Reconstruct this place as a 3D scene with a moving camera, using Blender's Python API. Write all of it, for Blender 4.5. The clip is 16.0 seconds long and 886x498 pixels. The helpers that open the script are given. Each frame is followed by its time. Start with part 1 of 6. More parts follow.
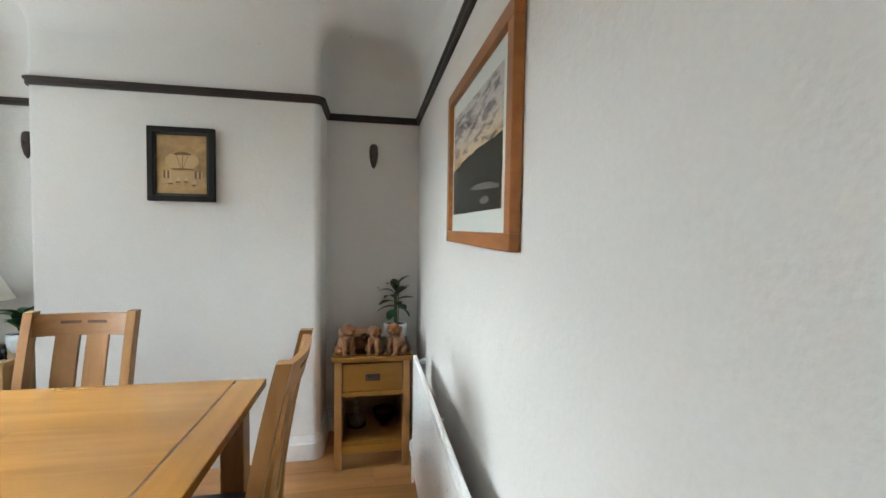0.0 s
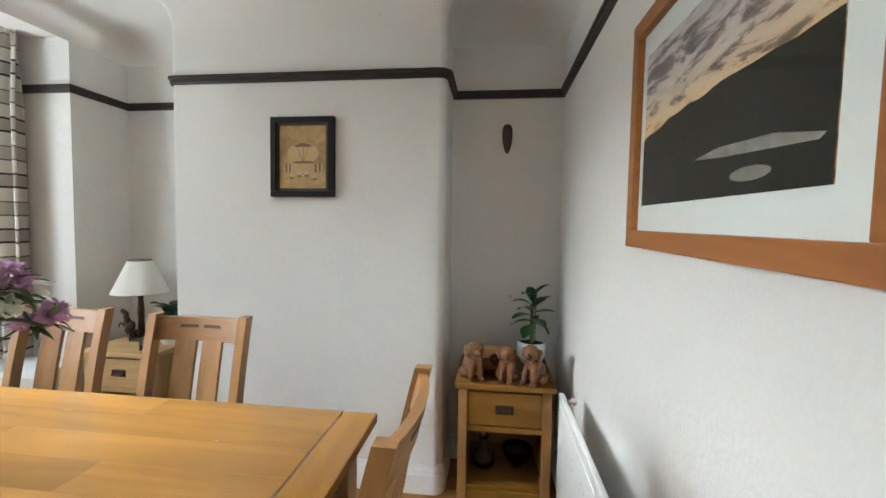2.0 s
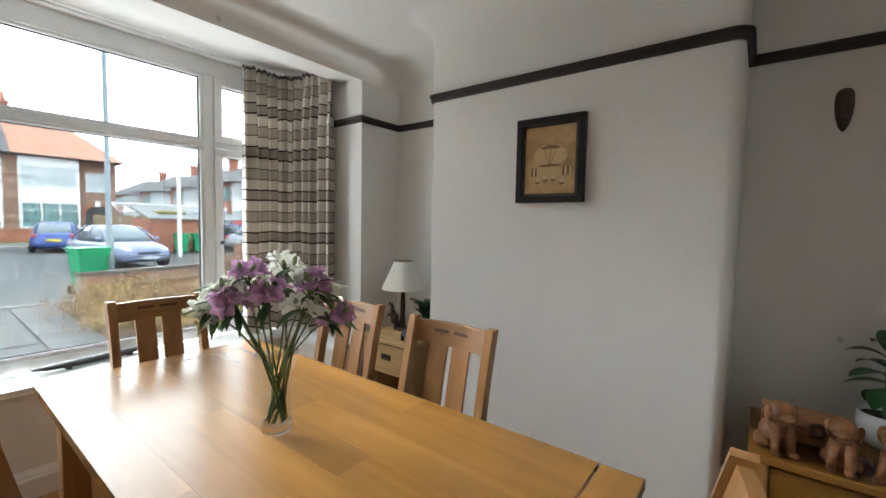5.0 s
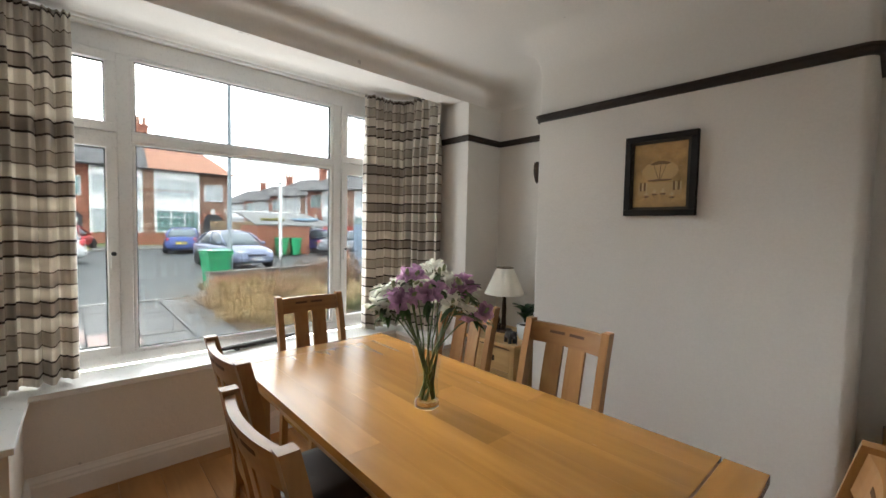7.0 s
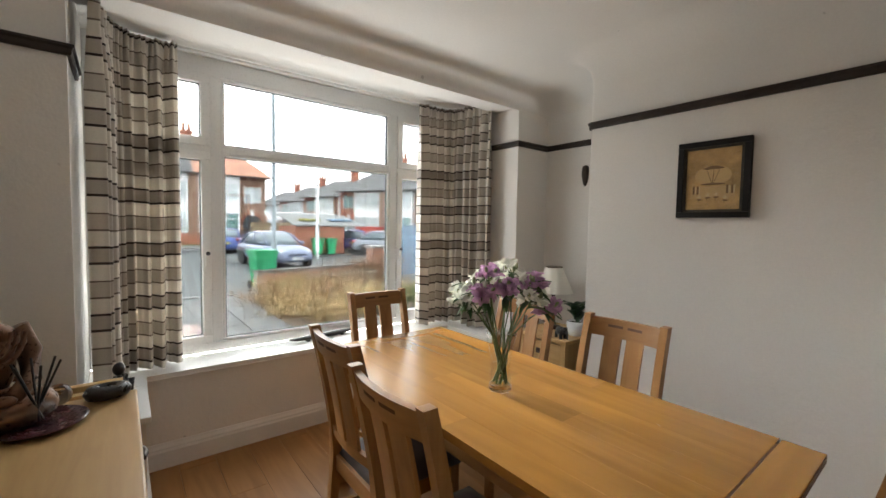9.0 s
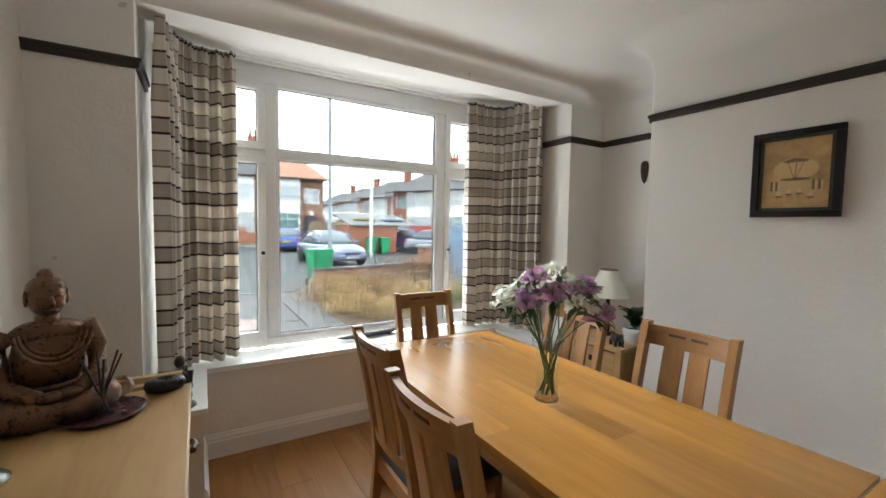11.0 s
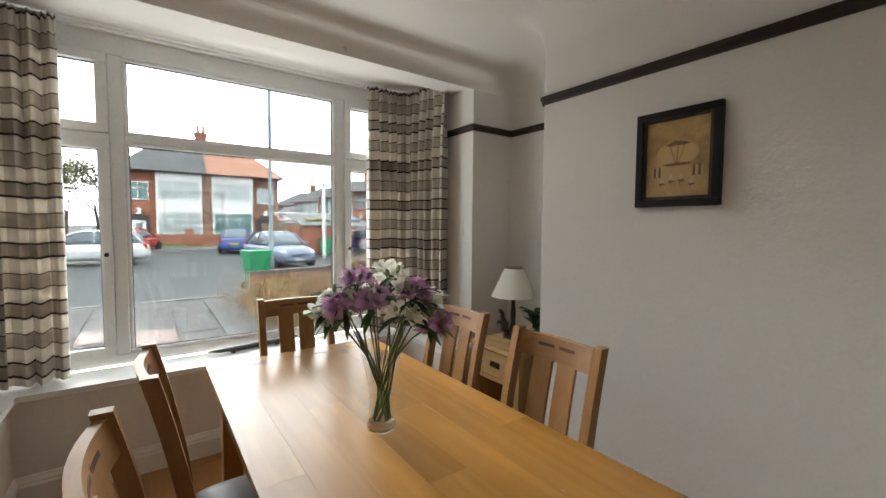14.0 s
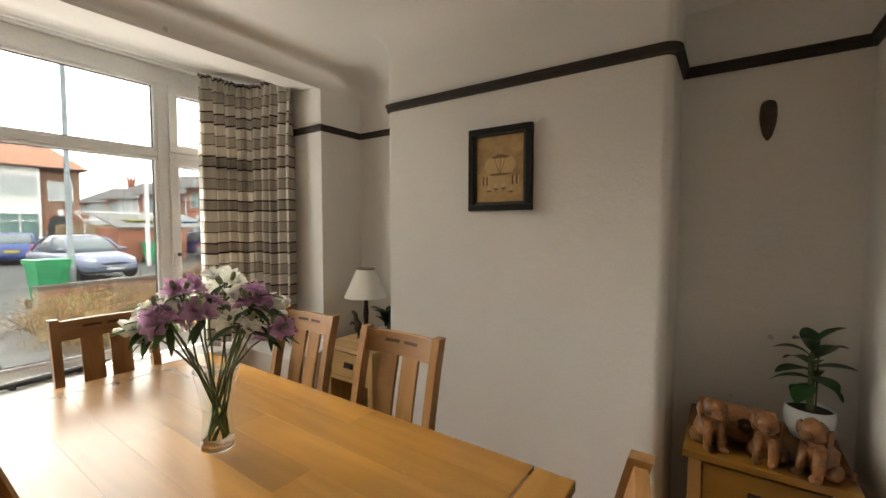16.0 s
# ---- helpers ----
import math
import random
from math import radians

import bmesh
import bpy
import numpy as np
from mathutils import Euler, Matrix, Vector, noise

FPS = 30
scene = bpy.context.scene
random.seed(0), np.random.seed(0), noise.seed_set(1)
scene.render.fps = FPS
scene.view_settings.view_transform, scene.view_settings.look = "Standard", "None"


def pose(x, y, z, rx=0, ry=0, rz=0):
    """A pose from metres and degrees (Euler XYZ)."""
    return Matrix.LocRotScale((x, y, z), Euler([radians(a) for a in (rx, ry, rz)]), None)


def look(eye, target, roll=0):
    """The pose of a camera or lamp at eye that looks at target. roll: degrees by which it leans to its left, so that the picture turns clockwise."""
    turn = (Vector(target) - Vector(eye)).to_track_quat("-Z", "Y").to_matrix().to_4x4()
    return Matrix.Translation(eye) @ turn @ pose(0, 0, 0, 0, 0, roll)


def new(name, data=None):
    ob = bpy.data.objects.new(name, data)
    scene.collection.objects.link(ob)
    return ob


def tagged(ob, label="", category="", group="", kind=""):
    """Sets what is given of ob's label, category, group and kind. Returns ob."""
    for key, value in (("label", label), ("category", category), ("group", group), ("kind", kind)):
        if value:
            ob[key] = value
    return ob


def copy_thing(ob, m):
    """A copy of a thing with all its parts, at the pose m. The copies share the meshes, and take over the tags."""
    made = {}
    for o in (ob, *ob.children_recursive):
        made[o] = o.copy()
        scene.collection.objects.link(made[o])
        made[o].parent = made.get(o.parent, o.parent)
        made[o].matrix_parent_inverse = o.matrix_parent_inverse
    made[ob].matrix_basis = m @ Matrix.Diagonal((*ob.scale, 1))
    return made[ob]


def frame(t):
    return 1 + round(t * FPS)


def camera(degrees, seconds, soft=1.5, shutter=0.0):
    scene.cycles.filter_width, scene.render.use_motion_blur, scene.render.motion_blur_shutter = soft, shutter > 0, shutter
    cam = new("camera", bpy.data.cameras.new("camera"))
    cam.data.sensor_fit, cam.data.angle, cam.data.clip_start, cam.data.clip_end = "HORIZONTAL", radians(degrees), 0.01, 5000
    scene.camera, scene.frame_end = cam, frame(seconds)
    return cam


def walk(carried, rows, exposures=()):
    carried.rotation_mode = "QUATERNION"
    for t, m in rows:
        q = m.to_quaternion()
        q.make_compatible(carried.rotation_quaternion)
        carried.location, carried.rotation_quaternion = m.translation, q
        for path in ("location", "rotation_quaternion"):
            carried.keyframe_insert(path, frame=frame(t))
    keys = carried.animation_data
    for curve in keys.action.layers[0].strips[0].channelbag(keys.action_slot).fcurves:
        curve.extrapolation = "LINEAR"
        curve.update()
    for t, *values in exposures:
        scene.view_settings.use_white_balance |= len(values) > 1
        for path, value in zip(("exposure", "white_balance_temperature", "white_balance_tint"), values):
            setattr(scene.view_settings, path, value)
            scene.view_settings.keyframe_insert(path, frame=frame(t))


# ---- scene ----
cam = camera(94.4, 16.0)
PATH = [
    (0, (-0.028, 0.068, 1.383), (0.324, 2.035, 1.307), 0.8),
    (0.5, (-0.028, 0.228, 1.392), (0.202, 2.213, 1.304), 0.8),
    (1, (-0.04, 0.364, 1.395), (0.052, 2.359, 1.296), 0.8),
    (1.5, (-0.066, 0.489, 1.389), (-0.136, 2.485, 1.289), 1.0),
    (2, (-0.078, 0.552, 1.394), (-0.316, 2.535, 1.289), 0.9),
    (2.5, (-0.099, 0.588, 1.401), (-0.513, 2.541, 1.292), 1.0),
    (3, (-0.126, 0.595, 1.408), (-0.712, 2.504, 1.296), 1.1),
    (3.5, (-0.143, 0.596, 1.409), (-0.897, 2.445, 1.298), 1.0),
    (4, (-0.18, 0.616, 1.411), (-1.092, 2.392, 1.291), 1.1),
    (4.5, (-0.229, 0.683, 1.421), (-1.296, 2.371, 1.305), 1.2),
    (5, (-0.247, 0.705, 1.428), (-1.463, 2.288, 1.307), 1.1),
    (7.5, (-0.235, 0.273, 1.465), (-1.73, 1.597, 1.362), 1.2),
    (8, (-0.216, 0.183, 1.471), (-1.721, 1.496, 1.362), 1.1),
    (8.5, (-0.21, 0.139, 1.47), (-1.739, 1.423, 1.36), 1.0),
    (9, (-0.215, 0.109, 1.467), (-1.785, 1.344, 1.36), 1.0),
    (9.5, (-0.228, 0.084, 1.479), (-1.846, 1.255, 1.367), 1.0),
    (12, (-0.241, 0.312, 1.459), (-1.97, 1.31, 1.348), 0.9),
    (12.5, (-0.234, 0.41, 1.448), (-1.96, 1.416, 1.34), 0.9),
    (13, (-0.242, 0.544, 1.452), (-1.95, 1.578, 1.34), 0.8),
    (13.5, (-0.223, 0.662, 1.446), (-1.901, 1.744, 1.334), 0.7),
    (14, (-0.213, 0.769, 1.449), (-1.834, 1.936, 1.338), 0.5),
    (14.5, (-0.207, 0.844, 1.453), (-1.744, 2.119, 1.344), 0.5),
    (15, (-0.187, 0.853, 1.447), (-1.6, 2.265, 1.34), 0.7),
    (15.5, (-0.145, 0.837, 1.447), (-1.433, 2.364, 1.341), 0.4),
    (16, (-0.128, 0.764, 1.459), (-1.268, 2.405, 1.353), 0.1),
]
walk(cam, [(t, look(eye, target, roll)) for t, eye, target, roll in PATH],
     [(0, 5.62, 5550, 0), (2, 5.58, 5650, 1), (3, 5.43, 5650, 1), (4, 5.24, 5550, 2), (5, 4.95, 5850, 4), (7.5, 4.72, 6300, 7), (9.5, 4.84, 6350, 7), (12.5, 4.92, 5850, 4), (13.5, 4.74, 6000, 4), (14.5, 4.52, 6700, 7), (16, 4.77, 7150, 8)])
SKY, CLOUD, SKY_FILL, YARD_FILL, PANE_DIM = 0.14, 9.0, 0.9, 3.2, (0.30, 0.303, 0.303)

# ---- world and light ----
world = bpy.data.worlds.new("overcast_sky")
scene.world = world
world.use_nodes = True
wn, wl = world.node_tree.nodes, world.node_tree.links
wn.clear()
sky = wn.new("ShaderNodeTexSky")
sky.sky_type = "NISHITA"
sky.sun_disc = False
sky.sun_elevation, sky.sun_rotation = radians(18), radians(-90)
sky.air_density, sky.dust_density, sky.ozone_density = 1.6, 6.0, 1.0
pale = wn.new("ShaderNodeHueSaturation")
pale.inputs["Saturation"].default_value = 0.12
back = wn.new("ShaderNodeBackground")
back.inputs["Strength"].default_value = SKY
wout = wn.new("ShaderNodeOutputWorld")
wl.new(sky.outputs["Color"], pale.inputs["Color"])
cloud = wn.new("ShaderNodeMix")
cloud.data_type = "RGBA"
cloud.inputs["Factor"].default_value = 0.75
cloud.inputs["B"].default_value = (CLOUD * 0.97, CLOUD * 0.99, CLOUD, 1)
wl.new(pale.outputs["Color"], cloud.inputs["A"])
wl.new(cloud.outputs["Result"], back.inputs["Color"])
wl.new(back.outputs["Background"], wout.inputs["Surface"])

sun = new("sun", bpy.data.lights.new("sun", "SUN"))
sun.data.energy, sun.data.angle, sun.data.color = 0.15, radians(40), (1.0, 0.97, 0.93)
sun.matrix_world = look((-20, 1.5, 6.9), (0, 1.2, 0.5))

# added fill lamp, unseen above the window, standing in for more sky light
glow = new("sky_fill", bpy.data.lights.new("sky_fill", "AREA"))
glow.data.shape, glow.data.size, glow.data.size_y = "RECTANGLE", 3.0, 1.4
glow.data.energy, glow.data.color = SKY_FILL, (0.96, 0.98, 1.0)
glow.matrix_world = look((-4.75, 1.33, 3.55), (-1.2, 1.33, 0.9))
# added fill lamp, hidden under the sill, standing in for daylight off the yard
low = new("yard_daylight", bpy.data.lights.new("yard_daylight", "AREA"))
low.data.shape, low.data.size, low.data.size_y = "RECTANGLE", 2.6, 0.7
low.data.energy, low.data.color = YARD_FILL, (1.0, 0.98, 0.95)
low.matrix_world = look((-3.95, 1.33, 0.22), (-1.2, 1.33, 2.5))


# ---- materials ----
def nodes_of(name):
    m = bpy.data.materials.new(name)
    m.use_nodes = True
    nt = m.node_tree
    return m, nt, nt.nodes["Principled BSDF"]


def mix_rgb(nt, blend, fac, a, b):
    n = nt.nodes.new("ShaderNodeMix")
    n.data_type, n.blend_type = "RGBA", blend
    for sock, v in ((n.inputs["Factor"], fac), (n.inputs["A"], a), (n.inputs["B"], b)):
        if hasattr(v, "links"):
            nt.links.new(v, sock)
        elif isinstance(v, tuple):
            sock.default_value = (*v, 1.0)
        else:
            sock.default_value = v
    return n.outputs["Result"]


def ramp(nt, value, stops):
    n = nt.nodes.new("ShaderNodeValToRGB")
    e = n.color_ramp.elements
    while len(e) < len(stops):
        e.new(0.5)
    for el, (p, c) in zip(e, stops):
        el.position, el.color = p, (*c, 1.0)
    nt.links.new(value, n.inputs["Fac"])
    return n.outputs["Color"]


def grey(v):
    return (v, v, v)


def noise_tex(nt, coord, scale, detail=4.0, rough=0.55, stretch=None, warp=0.0):
    if stretch:
        mp = nt.nodes.new("ShaderNodeMapping")
        mp.inputs["Scale"].default_value = stretch
        nt.links.new(coord, mp.inputs["Vector"])
        coord = mp.outputs["Vector"]
    n = nt.nodes.new("ShaderNodeTexNoise")
    n.inputs["Scale"].default_value, n.inputs["Detail"].default_value = scale, detail
    n.inputs["Roughness"].default_value, n.inputs["Distortion"].default_value = rough, warp
    nt.links.new(coord, n.inputs["Vector"])
    return n.outputs["Fac"]


def bump(nt, bsdf, height, strength, dist):
    b = nt.nodes.new("ShaderNodeBump")
    b.inputs["Strength"].default_value, b.inputs["Distance"].default_value = strength, dist
    nt.links.new(height, b.inputs["Height"])
    nt.links.new(b.outputs["Normal"], bsdf.inputs["Normal"])


def surface(name, color, rough=0.6, metal=0.0, var=0.12, scale=3.0, fine=60.0, relief=0.15, depth=0.002, spec=0.5, shift=True):
    """Paint, plaster, plastic, stone or metal with broad and fine variation."""
    m, nt, b = nodes_of(name)
    tc = nt.nodes.new("ShaderNodeTexCoord").outputs["Object"]
    broad, small = noise_tex(nt, tc, scale), noise_tex(nt, tc, fine, 3.0)
    lo = tuple(c * (1 - var) for c in color)
    hi = tuple(min(1.0, c * (1 + var)) for c in color)
    base = ramp(nt, broad, ((0.3, lo), (0.7, hi)))
    grain = ramp(nt, small, ((0.25, grey(1 - var * 0.6)), (0.75, grey(1.0))))
    base = mix_rgb(nt, "MULTIPLY", 1.0, base, grain)
    nt.links.new(base, b.inputs["Base Color"])
    r = ramp(nt, small, ((0.2, grey(max(0.02, rough - 0.08))), (0.8, grey(min(1, rough + 0.08)))))
    nt.links.new(r, b.inputs["Roughness"])
    b.inputs["Metallic"].default_value = metal
    b.inputs["Specular IOR Level"].default_value = spec
    if relief:
        bump(nt, b, small, relief, depth)
    return m


def wood(name, dark, light, axis="x", rough=0.4, ring=6.0, coat=0.0, tone=0.18):
    """Wood with the grain along one local axis, shifted and toned piece by piece."""
    m, nt, b = nodes_of(name)
    tc = nt.nodes.new("ShaderNodeTexCoord").outputs["Object"]
    rnd = nt.nodes.new("ShaderNodeObjectInfo").outputs["Random"]
    off = nt.nodes.new("ShaderNodeVectorMath")
    off.operation = "MULTIPLY_ADD"
    nt.links.new(rnd, off.inputs[0])
    off.inputs[1].default_value = (7.3, 11.1, 5.7)
    nt.links.new(tc, off.inputs[2])
    v = off.outputs["Vector"]
    s = {"x": (0.9, 9, 9), "y": (9, 0.9, 9), "z": (9, 9, 0.9)}[axis]
    s2 = tuple(k * 3.5 for k in s)
    figure = noise_tex(nt, v, ring * 0.5, 2.5, 0.5, s, 0.8)
    fibre = noise_tex(nt, v, ring, 3.0, 0.5, s2)
    cloud = noise_tex(nt, v, 1.6, 2.0)
    mid = tuple((p + q) / 2 for p, q in zip(dark, light))
    base = ramp(nt, figure, ((0.2, dark), (0.5, mid), (0.8, light)))
    base = mix_rgb(nt, "MULTIPLY", 1.0, base, ramp(nt, fibre, ((0.3, grey(0.965)), (0.6, grey(1.0)))))
    base = mix_rgb(nt, "MULTIPLY", 1.0, base, ramp(nt, cloud, ((0.3, grey(0.86)), (0.7, grey(1.0)))))
    base = mix_rgb(nt, "MULTIPLY", 1.0, base, ramp(nt, rnd, ((0.0, grey(1 - tone)), (1.0, grey(1.0)))))
    nt.links.new(base, b.inputs["Base Color"])
    r = ramp(nt, fibre, ((0.2, grey(rough + 0.015)), (0.8, grey(rough - 0.01))))
    nt.links.new(r, b.inputs["Roughness"])
    b.inputs["Coat Weight"].default_value = coat
    b.inputs["Coat Roughness"].default_value = 0.2
    b.inputs["Specular IOR Level"].default_value = 0.4
    if coat < 0.3:
        bump(nt, b, fibre, 0.025, 0.0006)
    return m


def plaster(name, color, lumps=0.3):
    """Old painted plaster: faint patches, trowel lumps and small dents drawn as dark spots."""
    m, nt, b = nodes_of(name)
    tc = nt.nodes.new("ShaderNodeTexCoord").outputs["Object"]
    patch = noise_tex(nt, tc, 1.3, 3.0)
    lump = noise_tex(nt, tc, 7.0, 4.0, 0.6)
    fine = noise_tex(nt, tc, 90.0, 3.0)
    base = ramp(nt, patch, ((0.3, tuple(c * 0.95 for c in color)), (0.7, color)))
    base = mix_rgb(nt, "MULTIPLY", 1.0, base, ramp(nt, fine, ((0.2, grey(0.95)), (0.7, grey(1.0)))))
    # dents exist only as darker spots in the colour, without relief
    spots = noise_tex(nt, tc, 16.0, 1.0, 0.4)
    base = mix_rgb(nt, "MULTIPLY", 1.0, base, ramp(nt, spots, ((0.17, grey(0.72)), (0.20, grey(1.0)))))
    nt.links.new(base, b.inputs["Base Color"])
    b.inputs["Roughness"].default_value = 0.85
    b.inputs["Specular IOR Level"].default_value = 0.3
    h = mix_rgb(nt, "ADD", 0.12, lump, fine)
    bump(nt, b, h, lumps, 0.012)
    return m


def glass_mat(name, tint=(1, 1, 1), rough=0.0, ior=1.45):
    m, nt, b = nodes_of(name)
    b.inputs["Base Color"].default_value = (*tint, 1)
    b.inputs["Roughness"].default_value = rough
    b.inputs["Transmission Weight"].default_value = 1.0
    b.inputs["IOR"].default_value = ior
    return m


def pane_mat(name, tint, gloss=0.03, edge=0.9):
    """Thin glass: coloured by tint, with a weak mirror image."""
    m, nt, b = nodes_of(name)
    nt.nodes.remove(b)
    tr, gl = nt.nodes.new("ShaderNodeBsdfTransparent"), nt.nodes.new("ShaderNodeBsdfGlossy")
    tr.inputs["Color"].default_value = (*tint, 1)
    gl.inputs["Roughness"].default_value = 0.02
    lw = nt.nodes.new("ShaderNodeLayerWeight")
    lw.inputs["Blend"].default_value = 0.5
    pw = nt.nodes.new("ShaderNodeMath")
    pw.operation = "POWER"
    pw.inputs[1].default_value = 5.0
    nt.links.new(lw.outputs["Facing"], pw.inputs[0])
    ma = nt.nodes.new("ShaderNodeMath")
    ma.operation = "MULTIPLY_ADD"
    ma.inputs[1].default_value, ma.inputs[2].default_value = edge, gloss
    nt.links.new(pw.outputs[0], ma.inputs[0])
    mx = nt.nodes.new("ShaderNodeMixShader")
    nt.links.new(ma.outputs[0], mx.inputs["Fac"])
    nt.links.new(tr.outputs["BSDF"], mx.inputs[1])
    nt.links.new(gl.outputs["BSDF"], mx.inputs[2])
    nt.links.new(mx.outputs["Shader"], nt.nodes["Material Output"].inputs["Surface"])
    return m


def thin(m, share):
    """Let daylight through a thin leaf, petal or cloth."""
    nt = m.node_tree
    b = nt.nodes["Principled BSDF"]
    tl = nt.nodes.new("ShaderNodeBsdfTranslucent")
    nt.links.new(b.inputs["Base Color"].links[0].from_socket, tl.inputs["Color"])
    mx = nt.nodes.new("ShaderNodeMixShader")
    mx.inputs["Fac"].default_value = share
    nt.links.new(b.outputs["BSDF"], mx.inputs[1])
    nt.links.new(tl.outputs["BSDF"], mx.inputs[2])
    nt.links.new(mx.outputs["Shader"], nt.nodes["Material Output"].inputs["Surface"])
    return m


def curtain_mat():
    """Woven check: taupe and cream bands edged by dark and soft lines, with upright bands darkened also for fold shade.
    U runs along the cloth, V up, in metres.
    """
    m, nt, b = nodes_of("curtain_check")
    uv = nt.nodes.new("ShaderNodeTexCoord").outputs["UV"]
    sep = nt.nodes.new("ShaderNodeSeparateXYZ")
    nt.links.new(uv, sep.inputs["Vector"])

    def wrap(sock, period):
        d = nt.nodes.new("ShaderNodeMath")
        d.operation = "DIVIDE"
        d.inputs[1].default_value = period
        nt.links.new(sock, d.inputs[0])
        f = nt.nodes.new("ShaderNodeMath")
        f.operation = "FRACT"
        nt.links.new(d.outputs[0], f.inputs[0])
        return f.outputs[0]

    cream, greige, taupe = (0.88, 0.84, 0.765), (0.64, 0.585, 0.515), (0.56, 0.50, 0.44)
    brown, soft = (0.045, 0.032, 0.026), (0.19, 0.155, 0.125)
    n = nt.nodes.new("ShaderNodeValToRGB")
    n.color_ramp.interpolation = "CONSTANT"
    stops = ((0.0, brown), (0.036, taupe), (0.235, brown), (0.271, cream), (0.495, soft), (0.52, greige), (0.74, soft), (0.765, cream))
    e = n.color_ramp.elements
    while len(e) < len(stops):
        e.new(0.5)
    for el, (p, c) in zip(e, stops):
        el.position, el.color = p, (*c, 1)
    nt.links.new(wrap(sep.outputs["Y"], 0.315), n.inputs["Fac"])
    # woven upright bands, coloured darker to strengthen the shade of the folds
    bands = ramp(nt, wrap(sep.outputs["X"], 0.17), ((0.0, grey(1.0)), (0.47, grey(1.0)), (0.485, (0.74, 0.715, 0.69)), (0.965, (0.74, 0.715, 0.69)), (0.98, grey(1.0))))
    base = mix_rgb(nt, "MULTIPLY", 1.0, n.outputs["Color"], bands)
    tc = nt.nodes.new("ShaderNodeTexCoord").outputs["Object"]
    weave = noise_tex(nt, tc, 260.0, 2.0)
    base = mix_rgb(nt, "MULTIPLY", 1.0, base, ramp(nt, weave, ((0.3, grey(0.86)), (0.7, grey(1.0)))))
    nt.links.new(base, b.inputs["Base Color"])
    b.inputs["Roughness"].default_value = 0.9
    b.inputs["Sheen Weight"].default_value = 0.2
    bump(nt, b, weave, 0.25, 0.001)
    return thin(m, 0.24)


WALL = plaster("cream_wall_paint", (0.80, 0.77, 0.727), 0.6)
WALL_TOP = plaster("pale_upper_wall_paint", (0.83, 0.81, 0.775), 0.12)
CEIL = plaster("white_ceiling_paint", (0.83, 0.81, 0.775), 0.12)
GLOSS = surface("white_gloss_paint", (0.82, 0.81, 0.79), 0.32, var=0.04, relief=0.05)
CREAM_BOX = surface("cream_box_paint", (0.74, 0.68, 0.60), 0.5, var=0.06)
RAIL = surface("dark_brown_rail_paint", (0.038, 0.029, 0.024), 0.5, var=0.2, fine=25, spec=0.3)
UPVC = surface("white_upvc", (0.80, 0.81, 0.81), 0.3, var=0.03, relief=0.0)
GASKET = surface("black_rubber", (0.02, 0.02, 0.022), 0.6)
# grey put into the glass colour turns down the bright outdoors; panes aren't tinted
PANE = pane_mat("dimming_window_glass", PANE_DIM)
FLOOR = wood("oak_floor_board", (0.27, 0.118, 0.034), (0.48, 0.24, 0.085), "x", 0.36, 2.6, tone=0.12)
OAK = wood("oak_golden", (0.225, 0.098, 0.015), (0.34, 0.165, 0.032), "x", 0.26, 2.2, coat=0.3, tone=0.26)
OAK_Y = wood("oak_golden_crosswise", (0.225, 0.098, 0.015), (0.33, 0.158, 0.030), "y", 0.26, 2.2, coat=0.3, tone=0.15)
OAK_Z = wood("oak_upright", (0.265, 0.12, 0.034), (0.425, 0.222, 0.078), "z", 0.38, 5.0, coat=0.15)
OAK_RAIL = wood("oak_chair_rail", (0.265, 0.12, 0.034), (0.425, 0.222, 0.078), "x", 0.38, 5.0, coat=0.15)
PALE = wood("pale_oak", (0.47, 0.285, 0.108), (0.64, 0.42, 0.185), "x", 0.38, 4.0, coat=0.15)
PALE_Z = wood("pale_oak_upright", (0.47, 0.285, 0.108), (0.64, 0.42, 0.185), "z", 0.38, 4.0, coat=0.15)
INLAY = surface("dark_inlay", (0.085, 0.04, 0.018), 0.6, spec=0.2)
LEATHER = surface("dark_brown_leather", (0.045, 0.032, 0.028), 0.42, var=0.25, fine=180, relief=0.4)
BRONZE = surface("dark_bronze", (0.06, 0.038, 0.026), 0.38, metal=0.75, var=0.35, scale=18)
CLOTH = curtain_mat()


# ---- building helpers ----
def box(bm, x0, x1, y0, y1, z0, z1):
    m = Matrix.LocRotScale(((x0 + x1) / 2, (y0 + y1) / 2, (z0 + z1) / 2), None, (abs(x1 - x0), abs(y1 - y0), abs(z1 - z0)))
    return bmesh.ops.create_cube(bm, size=1.0, matrix=m)["verts"]


def rounded(bm, w=0.004, seg=2):
    bmesh.ops.bevel(bm, geom=list(bm.edges), offset=w, segments=seg, affect="EDGES", profile=0.6)
    return bm


def boxes(*dims, w=0.0, seg=2):
    bm = bmesh.new()
    for d in dims:
        box(bm, *d)
    return rounded(bm, w, seg) if w else bm


def mesh_of(name, bm, mat, smooth=False):
    bmesh.ops.recalc_face_normals(bm, faces=list(bm.faces))
    me = bpy.data.meshes.new(name)
    bm.to_mesh(me)
    bm.free()
    me.materials.append(mat)
    if smooth:
        for p in me.polygons:
            p.use_smooth = True
    return me


def part(name, bm, mat, parent, label="", smooth=False):
    ob = new(name, mesh_of(name, bm, mat, smooth))
    ob.parent = parent
    return tagged(ob, label)


def piece(name, me, parent, m=None):
    ob = new(name, me)
    ob.parent = parent
    if m is not None:
        ob.matrix_basis = m
    return ob


